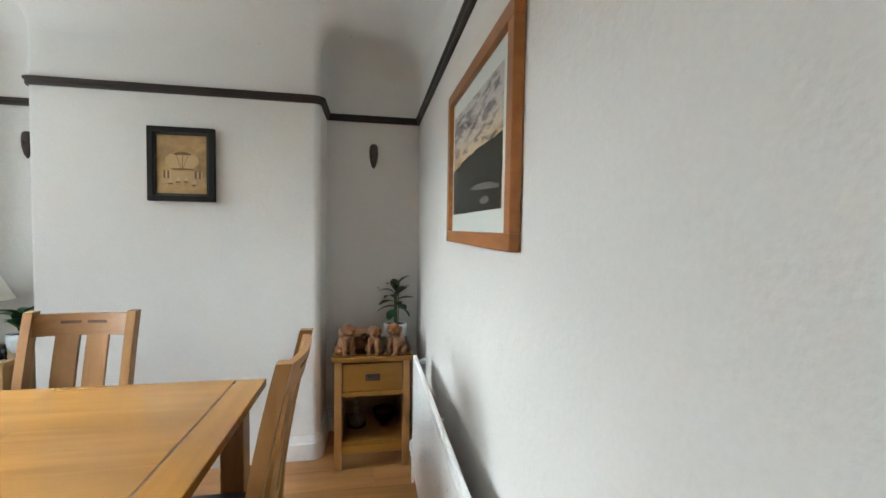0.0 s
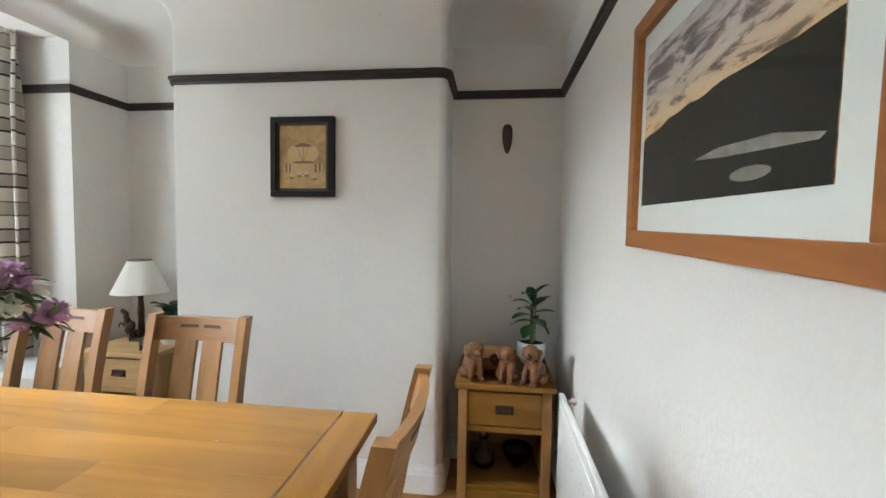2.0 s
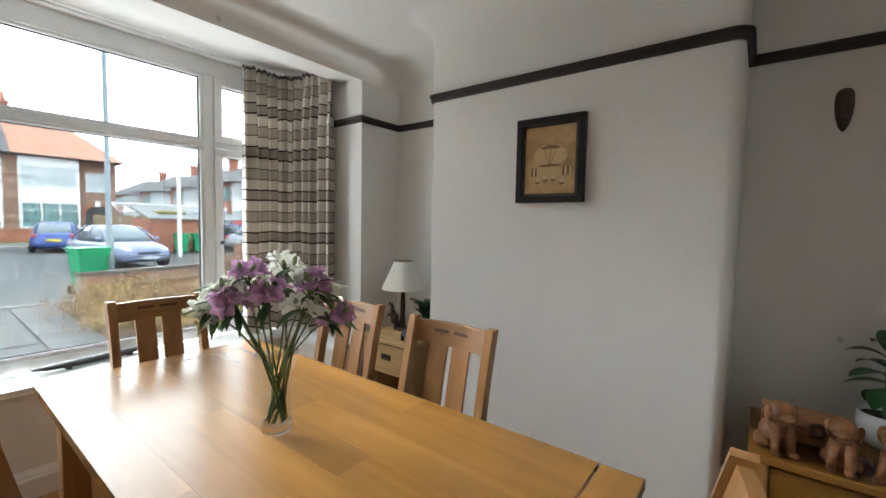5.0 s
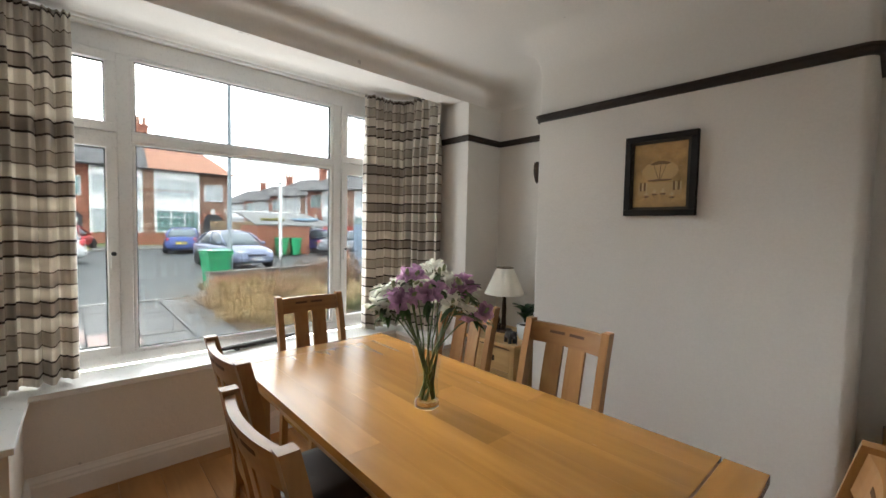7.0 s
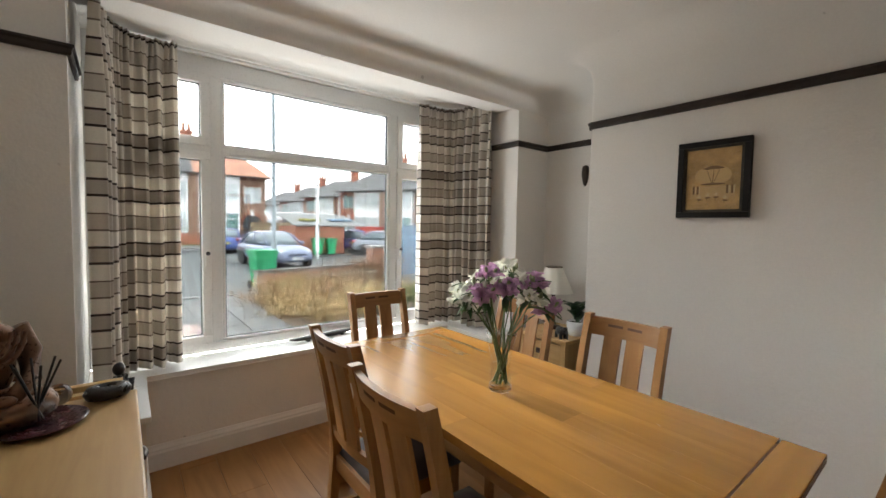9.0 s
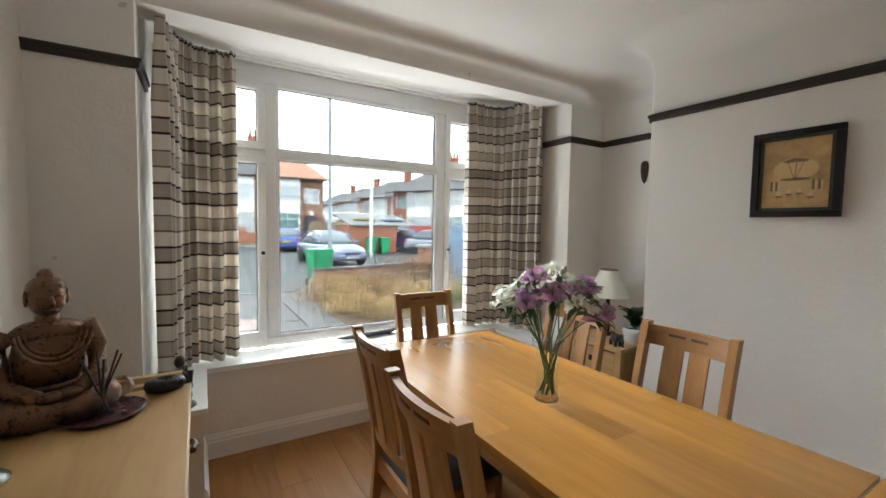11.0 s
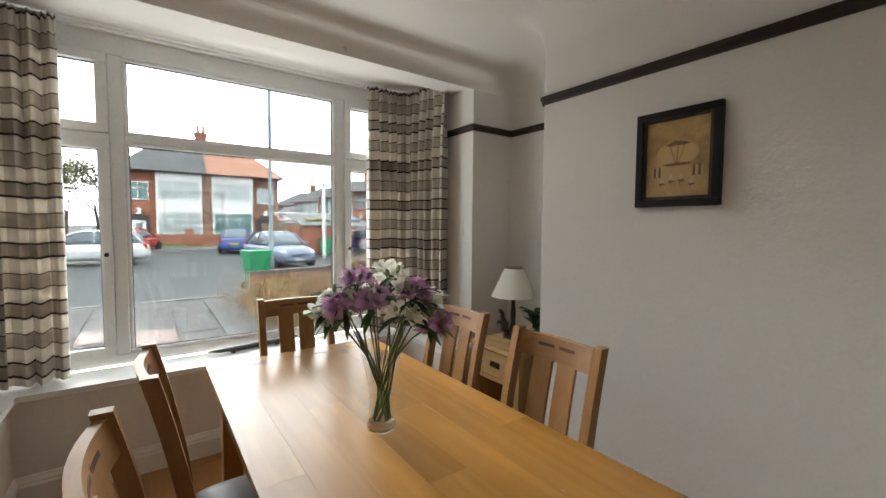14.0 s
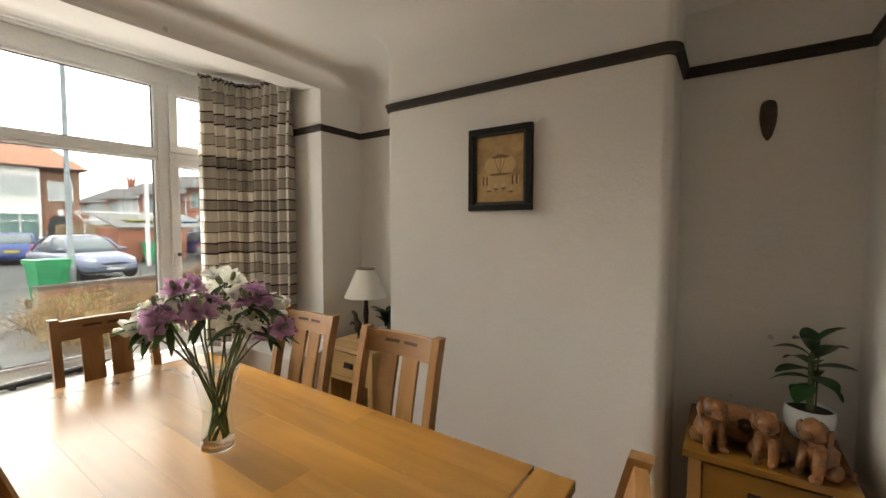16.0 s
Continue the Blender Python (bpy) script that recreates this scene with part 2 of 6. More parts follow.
def thing(name, label, category, group="", m=None):
    ob = new(name)
    ob.empty_display_size = 0.1
    if m is not None:
        ob.matrix_basis = m
    return tagged(ob, label, category, group)


def solid(name, bm, mat, label="", category="", kind="", smooth=False, group="", m=None):
    ob = new(name, mesh_of(name, bm, mat, smooth))
    if m is not None:
        ob.matrix_basis = m
    return tagged(ob, label, category, group, kind)


def lathe(profile, steps=24, cx=0.0, cy=0.0):
    """A turned body from (radius, height) pairs."""
    bm = bmesh.new()
    rings = []
    for r, z in profile:
        rings.append([bm.verts.new((cx + r * math.cos(2 * math.pi * i / steps), cy + r * math.sin(2 * math.pi * i / steps), z)) for i in range(steps)])
    for a, b in zip(rings, rings[1:]):
        for i in range(steps):
            bm.faces.new((a[i], a[(i + 1) % steps], b[(i + 1) % steps], b[i]))
    for r, flip in ((rings[0], True), (rings[-1], False)):
        if (r[0].co - r[steps // 2].co).length > 0.002:
            bm.faces.new(r[::-1] if flip else r)
    return bm


def tube(bm, pts, radii, steps=8):
    """A tapered tube along points."""
    pts = [Vector(p) for p in pts]
    rings = []
    for i, p in enumerate(pts):
        d = (pts[min(i + 1, len(pts) - 1)] - pts[max(i - 1, 0)]).normalized()
        s = d.cross(Vector((0.31, 0.17, 0.93))).normalized() if abs(d.z) < 0.95 else d.cross(Vector((1, 0, 0))).normalized()
        u = d.cross(s)
        r = radii[i] if hasattr(radii, "__len__") else radii
        rings.append([bm.verts.new(p + r * (math.cos(2 * math.pi * k / steps) * s + math.sin(2 * math.pi * k / steps) * u)) for k in range(steps)])
    for a, b in zip(rings, rings[1:]):
        for k in range(steps):
            bm.faces.new((a[k], a[(k + 1) % steps], b[(k + 1) % steps], b[k]))
    bm.faces.new(rings[0][::-1])
    bm.faces.new(rings[-1])
    return bm


def ball(bm, c, r, s=(1, 1, 1), seg=14, rings=9, rot=(0, 0, 0)):
    m = Matrix.LocRotScale(c, Euler([radians(a) for a in rot]), (r * s[0], r * s[1], r * s[2]))
    return bmesh.ops.create_uvsphere(bm, u_segments=seg, v_segments=rings, radius=1.0, matrix=m)["verts"]


def rumple(bm, amount, scale):
    for v in bm.verts:
        n = noise.noise_vector(v.co * scale)
        v.co += n * amount
    return bm


def prism(bm, outline, axis, a, b):
    """An outline of (u, v) swept along an axis from a to b. axis x: u=y, v=z; axis y: u=x, v=z; axis z: u=x, v=y."""
    put = {"x": lambda u, v, w: (w, u, v), "y": lambda u, v, w: (u, w, v), "z": lambda u, v, w: (u, v, w)}[axis]
    p = [bm.verts.new(put(u, v, a)) for u, v in outline]
    q = [bm.verts.new(put(u, v, b)) for u, v in outline]
    k = len(p)
    for i in range(k):
        bm.faces.new((p[i], p[(i + 1) % k], q[(i + 1) % k], q[i]))
    bm.faces.new(p[::-1])
    bm.faces.new(q)
    return bm


def mould(path, profile, z0=0.0, shut=True):
    """A moulding: profile of (proud, height), closed, swept along a plan path with mitred corners. The proud side lies to the left of the path."""
    bm = bmesh.new()
    pts = [Vector(p) for p in path]
    rings = []
    for i, p in enumerate(pts):
        d1 = (p - pts[i - 1]).normalized() if i else (pts[1] - p).normalized()
        d2 = (pts[i + 1] - p).normalized() if i + 1 < len(pts) else d1
        n1, n2 = Vector((-d1.y, d1.x)), Vector((-d2.y, d2.x))
        n = (n1 + n2).normalized()
        n /= max(0.3, n.dot(n1))
        rings.append([bm.verts.new((p.x + n.x * o, p.y + n.y * o, z0 + h)) for o, h in profile])
    k = len(profile)
    for a, b in zip(rings, rings[1:]):
        for j in range(k if shut else k - 1):
            bm.faces.new((a[j], a[(j + 1) % k], b[(j + 1) % k], b[j]))
    if shut:
        bm.faces.new(rings[0][::-1])
        bm.faces.new(rings[-1])
    return bm


# ---- room ----
XR, XW = 0.31, -2.52            # picture wall, window wall
YB, YL, YR, YS = 2.62, 3.07, 2.98, -0.41   # chimney breast, the two alcoves, back wall
BX0, BX1 = -1.82, -0.32         # chimney breast
BAY0, BAY1, XG = -0.05, 2.69, -3.40        # bay sides, inner face of the window frame
XU = -3.11                      # wall under the window
CZ, RZ, LZ, BZ = 2.63, 2.184, 2.456, 2.57   # ceiling, rail top, lintel, bay ceiling
SILL = 0.575
RS = RZ - 0.028                 # where the upper paint begins, behind the rail


def wall(name, label, *plan):
    """Wall from plan boxes (x0, x1, y0, y1, z0, z1): lower paint below the rail, upper paint above."""
    lo, hi = bmesh.new(), bmesh.new()
    for x0, x1, y0, y1, z0, z1 in plan:
        if z0 < RS:
            box(lo, x0, x1, y0, y1, z0, min(z1, RS))
        if z1 > RS:
            box(hi, x0, x1, y0, y1, max(z0, RS), z1)
    bm = lo if lo.verts else hi
    ob = solid(name, bm, WALL if bm is lo else WALL_TOP, label, "wall", "structure")
    if bm is lo and hi.verts:
        tagged(new("upper_wall", mesh_of("upper_wall", hi, WALL_TOP)), "pale painted plaster above the rail").parent = ob
    return ob


WT = CZ + 0.02
wall("wall_east", "off-white painted plaster wall with small dents", (XR, XR + 0.2, YS - 0.2, YR + 0.2, 0, WT))
RC = 0.045                      # worn round corners of the breast


def corner(cx, cy, a0, r=RC, n=10):
    return [(cx + r * math.cos(a0 + math.pi / 2 * k / n), cy + r * math.sin(a0 + math.pi / 2 * k / n)) for k in range(n + 1)]


ROUND_W, ROUND_E = corner(BX0 + 0.025, YB + 0.025, math.pi, 0.025), corner(BX1 - RC, YB + RC, -math.pi / 2)
breast_plan = ROUND_W + ROUND_E + [(BX1, YL + 0.2), (BX0, YL + 0.2)]
breast = solid("wall_chimney_breast", prism(bmesh.new(), breast_plan, "z", 0, RS), WALL, "cream painted lumpy plaster chimney breast", "wall", "structure")
tagged(new("upper_wall", mesh_of("upper_wall", prism(bmesh.new(), breast_plan, "z", RS, WT), WALL_TOP)), "pale painted plaster above the rail").parent = breast
wall("wall_alcove_east", "shaded cream painted plaster alcove wall", (BX1, XR, YR, YR + 0.2, 0, WT))
wall("wall_alcove_west", "shaded cream painted plaster alcove wall", (XW - 0.25, BX0, YL, YL + 0.2, 0, WT))
wall("wall_south", "plain cream painted plaster wall", (XW - 0.25, XR, YS - 0.2, YS, 0, WT))
wall("wall_west", "cream painted window wall with a deep bay opening",
     (XW - 0.25, XW, YS, BAY0, 0, WT), (XW - 0.25, XW, BAY1, YL, 0, WT), (XW - 0.25, XW, BAY0, BAY1, LZ, WT))
wall("wall_bay", "white painted sides of the bay",
     (XG - 0.12, XW - 0.25, BAY0 - 0.25, BAY0, 0, BZ + 0.1), (XG - 0.12, XW - 0.25, BAY1, BAY1 + 0.25, 0, BZ + 0.1))
wall("wall_under_window", "beige painted wall under the window sill", (XG - 0.12, XU, BAY0, BAY1, 0, SILL - 0.03))

# ceiling with a plaster cove
bm = bmesh.new()
box(bm, XW - 0.25, XR + 0.2, YS - 0.2, YL + 0.2, CZ, CZ + 0.15)
solid("ceiling", bm, CEIL, "white painted ceiling with rounded coved edges", "ceiling", "structure")
bm = bmesh.new()
box(bm, XG - 0.12, XW - 0.25, BAY0 - 0.25, BAY1 + 0.25, BZ, BZ + 0.15)
solid("ceiling_bay", bm, CEIL, "white painted ceiling of the window bay", "ceiling", "structure")
R = 0.20
arc = [(R - R * math.cos(a), -R + R * math.sin(a)) for a in [math.pi / 2 * k / 14 for k in range(15)]]
loop = [(XR, YS), (XR, YR), (BX1, YR)] + ROUND_E[::-1] + ROUND_W[::-1] + [(BX0, YL), (XW, YL), (XW, YS), (XR, YS)]
cove = mould(loop, arc, CZ - 0.001, False)
solid("cove", cove, WALL_TOP, "smooth plaster cove between walls and ceiling", "cove", "structure", smooth=True)

# floor boards
bm = boxes((XW - 0.25, XR + 0.2, YS - 0.2, YL + 0.2, -0.2, -0.012), (XG - 0.12, XW - 0.25, BAY0 - 0.25, BAY1 + 0.25, -0.2, -0.012))
floor = solid("floor", bm, FLOOR, "warm oak laminate floor of wide boards", "floor", "structure")

# picture rail and skirting
prof = [(0.0, -0.045), (0.012, -0.045), (0.017, -0.036), (0.017, -0.02), (0.026, -0.012), (0.026, -0.003), (0.018, 0.0), (0.0, 0.0)]
rail_path = [(XR, YS), (XR, YR), (BX1, YR)] + ROUND_E[::-1] + ROUND_W[::-1] + [(BX0, YL), (XW, YL), (XW, BAY1), (-3.3, BAY1)]
solid("picture_rail", mould(rail_path, prof, RZ), RAIL, "dark brown painted picture rail round the room", "trim", "structure")
solid("picture_rail", mould([(-2.9, BAY0), (XW, BAY0), (XW, YS)], prof, RZ), RAIL, "dark brown painted picture rail beside the bay", "trim", "structure")
skirt = [(0.0, 0.0), (0.022, 0.0), (0.022, 0.10), (0.017, 0.112), (0.017, 0.122), (0.010, 0.137), (0.006, 0.15), (0.0, 0.15)]
solid("baseboard", mould([(XR, YS), (XR, YR), (BX1, YR)] + ROUND_E[::-1] + ROUND_W[::-1] + [(BX0, YL), (XW, YL), (XW, BAY1)], skirt), GLOSS, "tall white moulded skirting board", "baseboard", "structure")
SB0, SB1 = 0.185, 2.455         # boxed shelves at the bay's sides
solid("baseboard", mould([(XW, SB1), (XU, SB1), (XU, SB0), (XW, SB0)], skirt), GLOSS, "white moulded skirting under the window", "baseboard", "structure")
solid("boxing", boxes((XU - 0.05, XW, BAY0, SB0, 0, SILL - 0.03), (XU - 0.05, XW, SB1, BAY1, 0, SILL - 0.03)), CREAM_BOX, "cream painted boxing at both ends of the bay", "boxing", "structure")
bm = bmesh.new()
prism(bm, [(XG + 0.02, BAY0), (XW + 0.04, BAY0), (XW + 0.04, SB0 + 0.02), (XU + 0.02, SB0 + 0.02), (XU + 0.02, SB1 - 0.02), (XW + 0.04, SB1 - 0.02), (XW + 0.04, BAY1), (XG + 0.02, BAY1)], "z", SILL - 0.03, SILL)
solid("window_sill", rounded(bm, 0.006), GLOSS, "wide white painted sill that wraps the bay", "sill", "structure")

# window: frame, three lights below and three above
FT, FB, F0, F1 = 2.535, SILL, BAY0, BAY1
M0, M1 = 0.63, 2.035             # centres of the mullions
window = tagged(new("window_1"), "white plastic window of three lights with top lights", "window", "", "structure")
x0, x1 = XG - 0.07, XG
bm = boxes((x0, x1, F0, F1, FB, FB + 0.065), (x0, x1, F0, F1, FT - 0.085, BZ), (x0, x1, F0, F0 + 0.06, FB + 0.065, FT - 0.085), (x0, x1, F1 - 0.06, F1, FB + 0.065, FT - 0.085),
           (x0, x1, M0 - 0.035, M0 + 0.035, FB + 0.065, FT - 0.085), (x0, x1, M1 - 0.035, M1 + 0.035, FB + 0.065, FT - 0.085),
           (x0, x1, M0 + 0.035, M1 - 0.035, 1.945, 1.985), (x0, x1, F0 + 0.06, M0 - 0.035, 1.945, 1.985), (x0, x1, M1 + 0.035, F1 - 0.06, 1.945, 1.985), w=0.006)
part("window_frame", bm, UPVC, window)


def light_of(y0, y1, z0, z1, sash):
    """One glazed light: bead, gasket and pane; opening lights have a sash standing proud."""
    w = 0.055 if sash else 0.02
    xi, xo = (XG + 0.014, XG - 0.06) if sash else (XG - 0.008, XG - 0.06)
    ob = part("sash" if sash else "glazing_bead", boxes((xo, xi, y0, y1, z0, z0 + w), (xo, xi, y0, y1, z1 - w, z1), (xo, xi, y0, y0 + w, z0 + w, z1 - w), (xo, xi, y1 - w, y1, z0 + w, z1 - w), w=0.005), UPVC, window)
    a, b, c, d = y0 + w, y1 - w, z0 + w, z1 - w
    g = 0.006
    part("gasket", boxes((XG - 0.04, XG - 0.024, a, b, c, c + g), (XG - 0.04, XG - 0.024, a, b, d - g, d), (XG - 0.04, XG - 0.024, a, a + g, c + g, d - g), (XG - 0.04, XG - 0.024, b - g, b, c + g, d - g)), GASKET, ob)
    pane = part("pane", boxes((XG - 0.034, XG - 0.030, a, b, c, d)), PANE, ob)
    # daylight enters undimmed by the pane's grey
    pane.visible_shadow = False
    return ob


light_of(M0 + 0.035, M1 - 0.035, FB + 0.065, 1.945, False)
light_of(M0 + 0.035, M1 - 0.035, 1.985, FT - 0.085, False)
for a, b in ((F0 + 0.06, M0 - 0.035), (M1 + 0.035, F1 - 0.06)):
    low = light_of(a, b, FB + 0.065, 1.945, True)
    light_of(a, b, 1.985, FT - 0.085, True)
    yh = M0 - 0.062 if a < 1 else M1 + 0.062
    hb = bmesh.new()
    box(hb, XG + 0.014, XG + 0.03, yh - 0.012, yh + 0.012, 1.17, 1.27)
    box(hb, XG + 0.03, XG + 0.045, yh - 0.009, yh + 0.009, 1.25, 1.27)
    part("window_handle", rounded(hb, 0.004), UPVC, low, "white plastic window handle")
    part("lock", lathe([(0.012, 0), (0.013, 0.004), (0.013, 0.02), (0.009, 0.024)], 12, 0, 0), GASKET, low, "black handle button").matrix_basis = pose(XG + 0.044, yh, 1.262, 0, 90, 0)

# curtain track under the bay ceiling
bm = bmesh.new()
tube(bm, [(-2.78, BAY0 + 0.05, 2.545), (-3.1, BAY0 + 0.06, 2.545), (-3.25, BAY0 + 0.16, 2.545), (-3.27, BAY0 + 0.4, 2.545), (-3.27, BAY1 - 0.4, 2.545), (-3.25, BAY1 - 0.16, 2.545), (-3.1, BAY1 - 0.06, 2.545), (-2.78, BAY1 - 0.05, 2.545)], 0.011, 8)
solid("curtain_track", bm, GLOSS, "white curtain track bent round the bay", "curtain track", smooth=True)


def bezier(p, n):
    """Points at even parameters along a plan curve through control points (Catmull-Rom)."""
    p = [Vector(q) for q in p]
    p = [2 * p[0] - p[1]] + p + [2 * p[-1] - p[-2]]
    out = []
    k = len(p) - 3
    for i in range(n + 1):
        t = i / n * k
        j = min(int(t), k - 1)
        u = t - j
        a, b, c, d = p[j:j + 4]
        out.append(0.5 * ((2 * b) + (c - a) * u + (2 * a - 5 * b + 4 * c - d) * u * u + (3 * b - a - 3 * c + d) * u ** 3))
    return out


def curtain(path, z0, z1, folds, seed, label):
    n, rows = folds * 22, 60
    line = bezier(path, n)
    length = sum((b - a).length for a, b in zip(line, line[1:]))
    bm = bmesh.new()
    uvl = bm.loops.layers.uv.new("cloth")
    rnd = random.Random(seed)
    phase = [rnd.uniform(-1.3, 1.3) for _ in range(folds + 2)]
    amp = [rnd.uniform(0.45, 1.35) for _ in range(folds + 2)]
    grid = []
    for j in range(rows + 1):
        f = j / rows
        z = z0 + (z1 - z0) * f
        row = []
        for i, p in enumerate(line):
            d = (line[min(i + 1, n)] - line[max(i - 1, 0)]).normalized()
            nrm = Vector((-d.y, d.x))
            u = i / n * folds
            k = int(u)
            g = u - k
            ph = phase[k] * (1 - g) + phase[k + 1] * g
            am = amp[k] * (1 - g) + amp[k + 1] * g
            pinch = 0.35 + 0.65 * min(1.0, (1 - f) * 4)
            a = 2 * math.pi * u + 1.1 * ph * (0.55 + 0.45 * (1 - f))
            wave = math.sin(a) + 0.28 * math.sin(2 * a + ph) + 0.12 * math.sin(3.1 * a + 2 * ph)
            w = wave * 0.046 * am * pinch
            w += 0.006 * math.sin(2 * math.pi * u * 2.7 + 2 * f + seed) * (1 - f)
            top = max(0.0, (f - 0.90) / 0.10)
            w += 0.015 * top * math.sin(2 * math.pi * u * 3.3 + 2 * ph)
            q = p + nrm * w
            sag = 0.008 * math.sin(u * 2.1 + seed) * (1 - f) + 0.008 * top * math.sin(u * 19.0 + ph)
            row.append((bm.verts.new((q.x, q.y, z + sag)), i / n * length * 1.9, z))
        grid.append(row)
    for a, b in zip(grid, grid[1:]):
        for i in range(n):
            q = (a[i], a[i + 1], b[i + 1], b[i])
            face = bm.faces.new([v[0] for v in q])
            for lp, v in zip(face.loops, q):
                lp[uvl].uv = (v[1], v[2])
    ob = solid("curtain", bm, CLOTH, label, "curtain", smooth=True, group="curtains in the bay")
    sol = ob.modifiers.new("cloth", "SOLIDIFY")
    sol.thickness = 0.003
    return ob


curtain([(-3.24, 2.20), (-3.24, 2.40), (-3.17, 2.56), (-2.95, 2.60), (-2.74, 2.61)], SILL + 0.012, 2.545, 9, 3, "checked cream and grey curtain drawn open, on the sill")
curtain([(-2.66, 0.035), (-2.90, 0.05), (-3.14, 0.09), (-3.23, 0.22), (-3.24, 0.40)], SILL + 0.012, 2.545, 9, 8, "checked cream and grey curtain drawn open beside the sideboard")


# ---- dining table ----
TX0, TX1, TY0, TY1, TZ = -2.47, -0.45, 0.98, 1.87, 0.765
table = thing("dining_table", "golden oak dining table with breadboard ends", "table")
TOP = 0.032
end_w, gap = 0.115, 0.006
n_boards = 7
bw = (TY1 - TY0) / n_boards
fx0, fx1 = TX0 + end_w + gap, TX1 - end_w - gap
# boards of one or two lengths, butted at uneven places
cuts = (0.58, 1.0, 0.36, 0.71, 0.47, 1.0, 0.64)
for i, c in enumerate(cuts):
    xm = fx0 + (fx1 - fx0) * c
    for xa, xb in ((fx0, xm), (xm, fx1)):
        if xb - xa > 0.01:
            bm = boxes((-(xb - xa) / 2, (xb - xa) / 2, -bw / 2, bw / 2, -TOP, 0), w=0.0004, seg=1)
            piece("board", mesh_of("board", bm, OAK), table, pose((xa + xb) / 2, TY0 + bw * (i + 0.5), TZ))
bm = boxes((-end_w / 2, end_w / 2, -(TY1 - TY0) / 2, (TY1 - TY0) / 2, -TOP, 0), w=0.004)
end_me = mesh_of("end_board", bm, OAK_Y)
for x in (TX0 + end_w / 2, TX1 - end_w / 2):
    piece("end_board", end_me, table, pose(x, (TY0 + TY1) / 2, TZ))
GROOVE = surface("brown_groove", (0.13, 0.055, 0.012), 0.6)
for x in (fx0 - gap, fx1):
    part("groove", boxes((x, x + gap, TY0 + 0.05, TY1 - 0.05, TZ - TOP + 0.002, TZ - 0.001)), GROOVE, table, "brown groove inside the end board")
ap = 0.06
part("apron", boxes((TX0 + ap, TX1 - ap, TY0 + ap, TY0 + ap + 0.025, TZ - TOP - 0.09, TZ - TOP), w=0.002), OAK_RAIL, table)
part("apron", boxes((TX0 + ap, TX1 - ap, TY1 - ap - 0.025, TY1 - ap, TZ - TOP - 0.09, TZ - TOP), w=0.002), OAK_RAIL, table)
part("apron", boxes((TX0 + ap, TX0 + ap + 0.025, TY0 + ap + 0.03, TY1 - ap - 0.03, TZ - TOP - 0.09, TZ - TOP), w=0.002), OAK_Y, table)
part("apron", boxes((TX1 - ap - 0.025, TX1 - ap, TY0 + ap + 0.03, TY1 - ap - 0.03, TZ - TOP - 0.09, TZ - TOP), w=0.002), OAK_Y, table)
for x in (TX0 + 0.095, TX1 - 0.095):
    for y in (TY0 + 0.095, TY1 - 0.095):
        part("leg", boxes((x - 0.043, x + 0.043, y - 0.043, y + 0.043, 0, TZ - TOP - 0.001), w=0.006), OAK_Z, table)


# ---- dining chairs ----
def back_y(z):
    """Where the raked back stands at height z (front of the chair is +y)."""
    f = max(0.0, (z - 0.44) / 0.60)
    return -0.195 - 0.105 * f ** 1.5 - 0.03 * max(0.0, (0.44 - z) / 0.44)


def bowed(bm, x0, x1, z0, z1, th, bow, nx=8, nz=2, lean=True):
    """A board between x0 and x1, z0 and z1 that follows the rake and is bowed backwards in plan."""
    def spot(x, z, o):
        return Vector((x, back_y(z) - bow * (1 - (x / 0.19) ** 2) + o, z))
    front, rear = [], []
    for j in range(nz + 1):
        z = z0 + (z1 - z0) * j / nz
        front.append([bm.verts.new(spot(x0 + (x1 - x0) * i / nx, z, th / 2)) for i in range(nx + 1)])
        rear.append([bm.verts.new(spot(x0 + (x1 - x0) * i / nx, z, -th / 2)) for i in range(nx + 1)])
    for j in range(nz):
        for i in range(nx):
            bm.faces.new((front[j][i], front[j][i + 1], front[j + 1][i + 1], front[j + 1][i]))
            bm.faces.new((rear[j][i + 1], rear[j][i], rear[j + 1][i], rear[j + 1][i + 1]))
        bm.faces.new((rear[j][0], front[j][0], front[j + 1][0], rear[j + 1][0]))
        bm.faces.new((front[j][nx], rear[j][nx], rear[j + 1][nx], front[j + 1][nx]))
    for i in range(nx):
        bm.faces.new((front[0][i + 1], front[0][i], rear[0][i], rear[0][i + 1]))
        bm.faces.new((front[nz][i], front[nz][i + 1], rear[nz][i + 1], rear[nz][i]))
    return bm


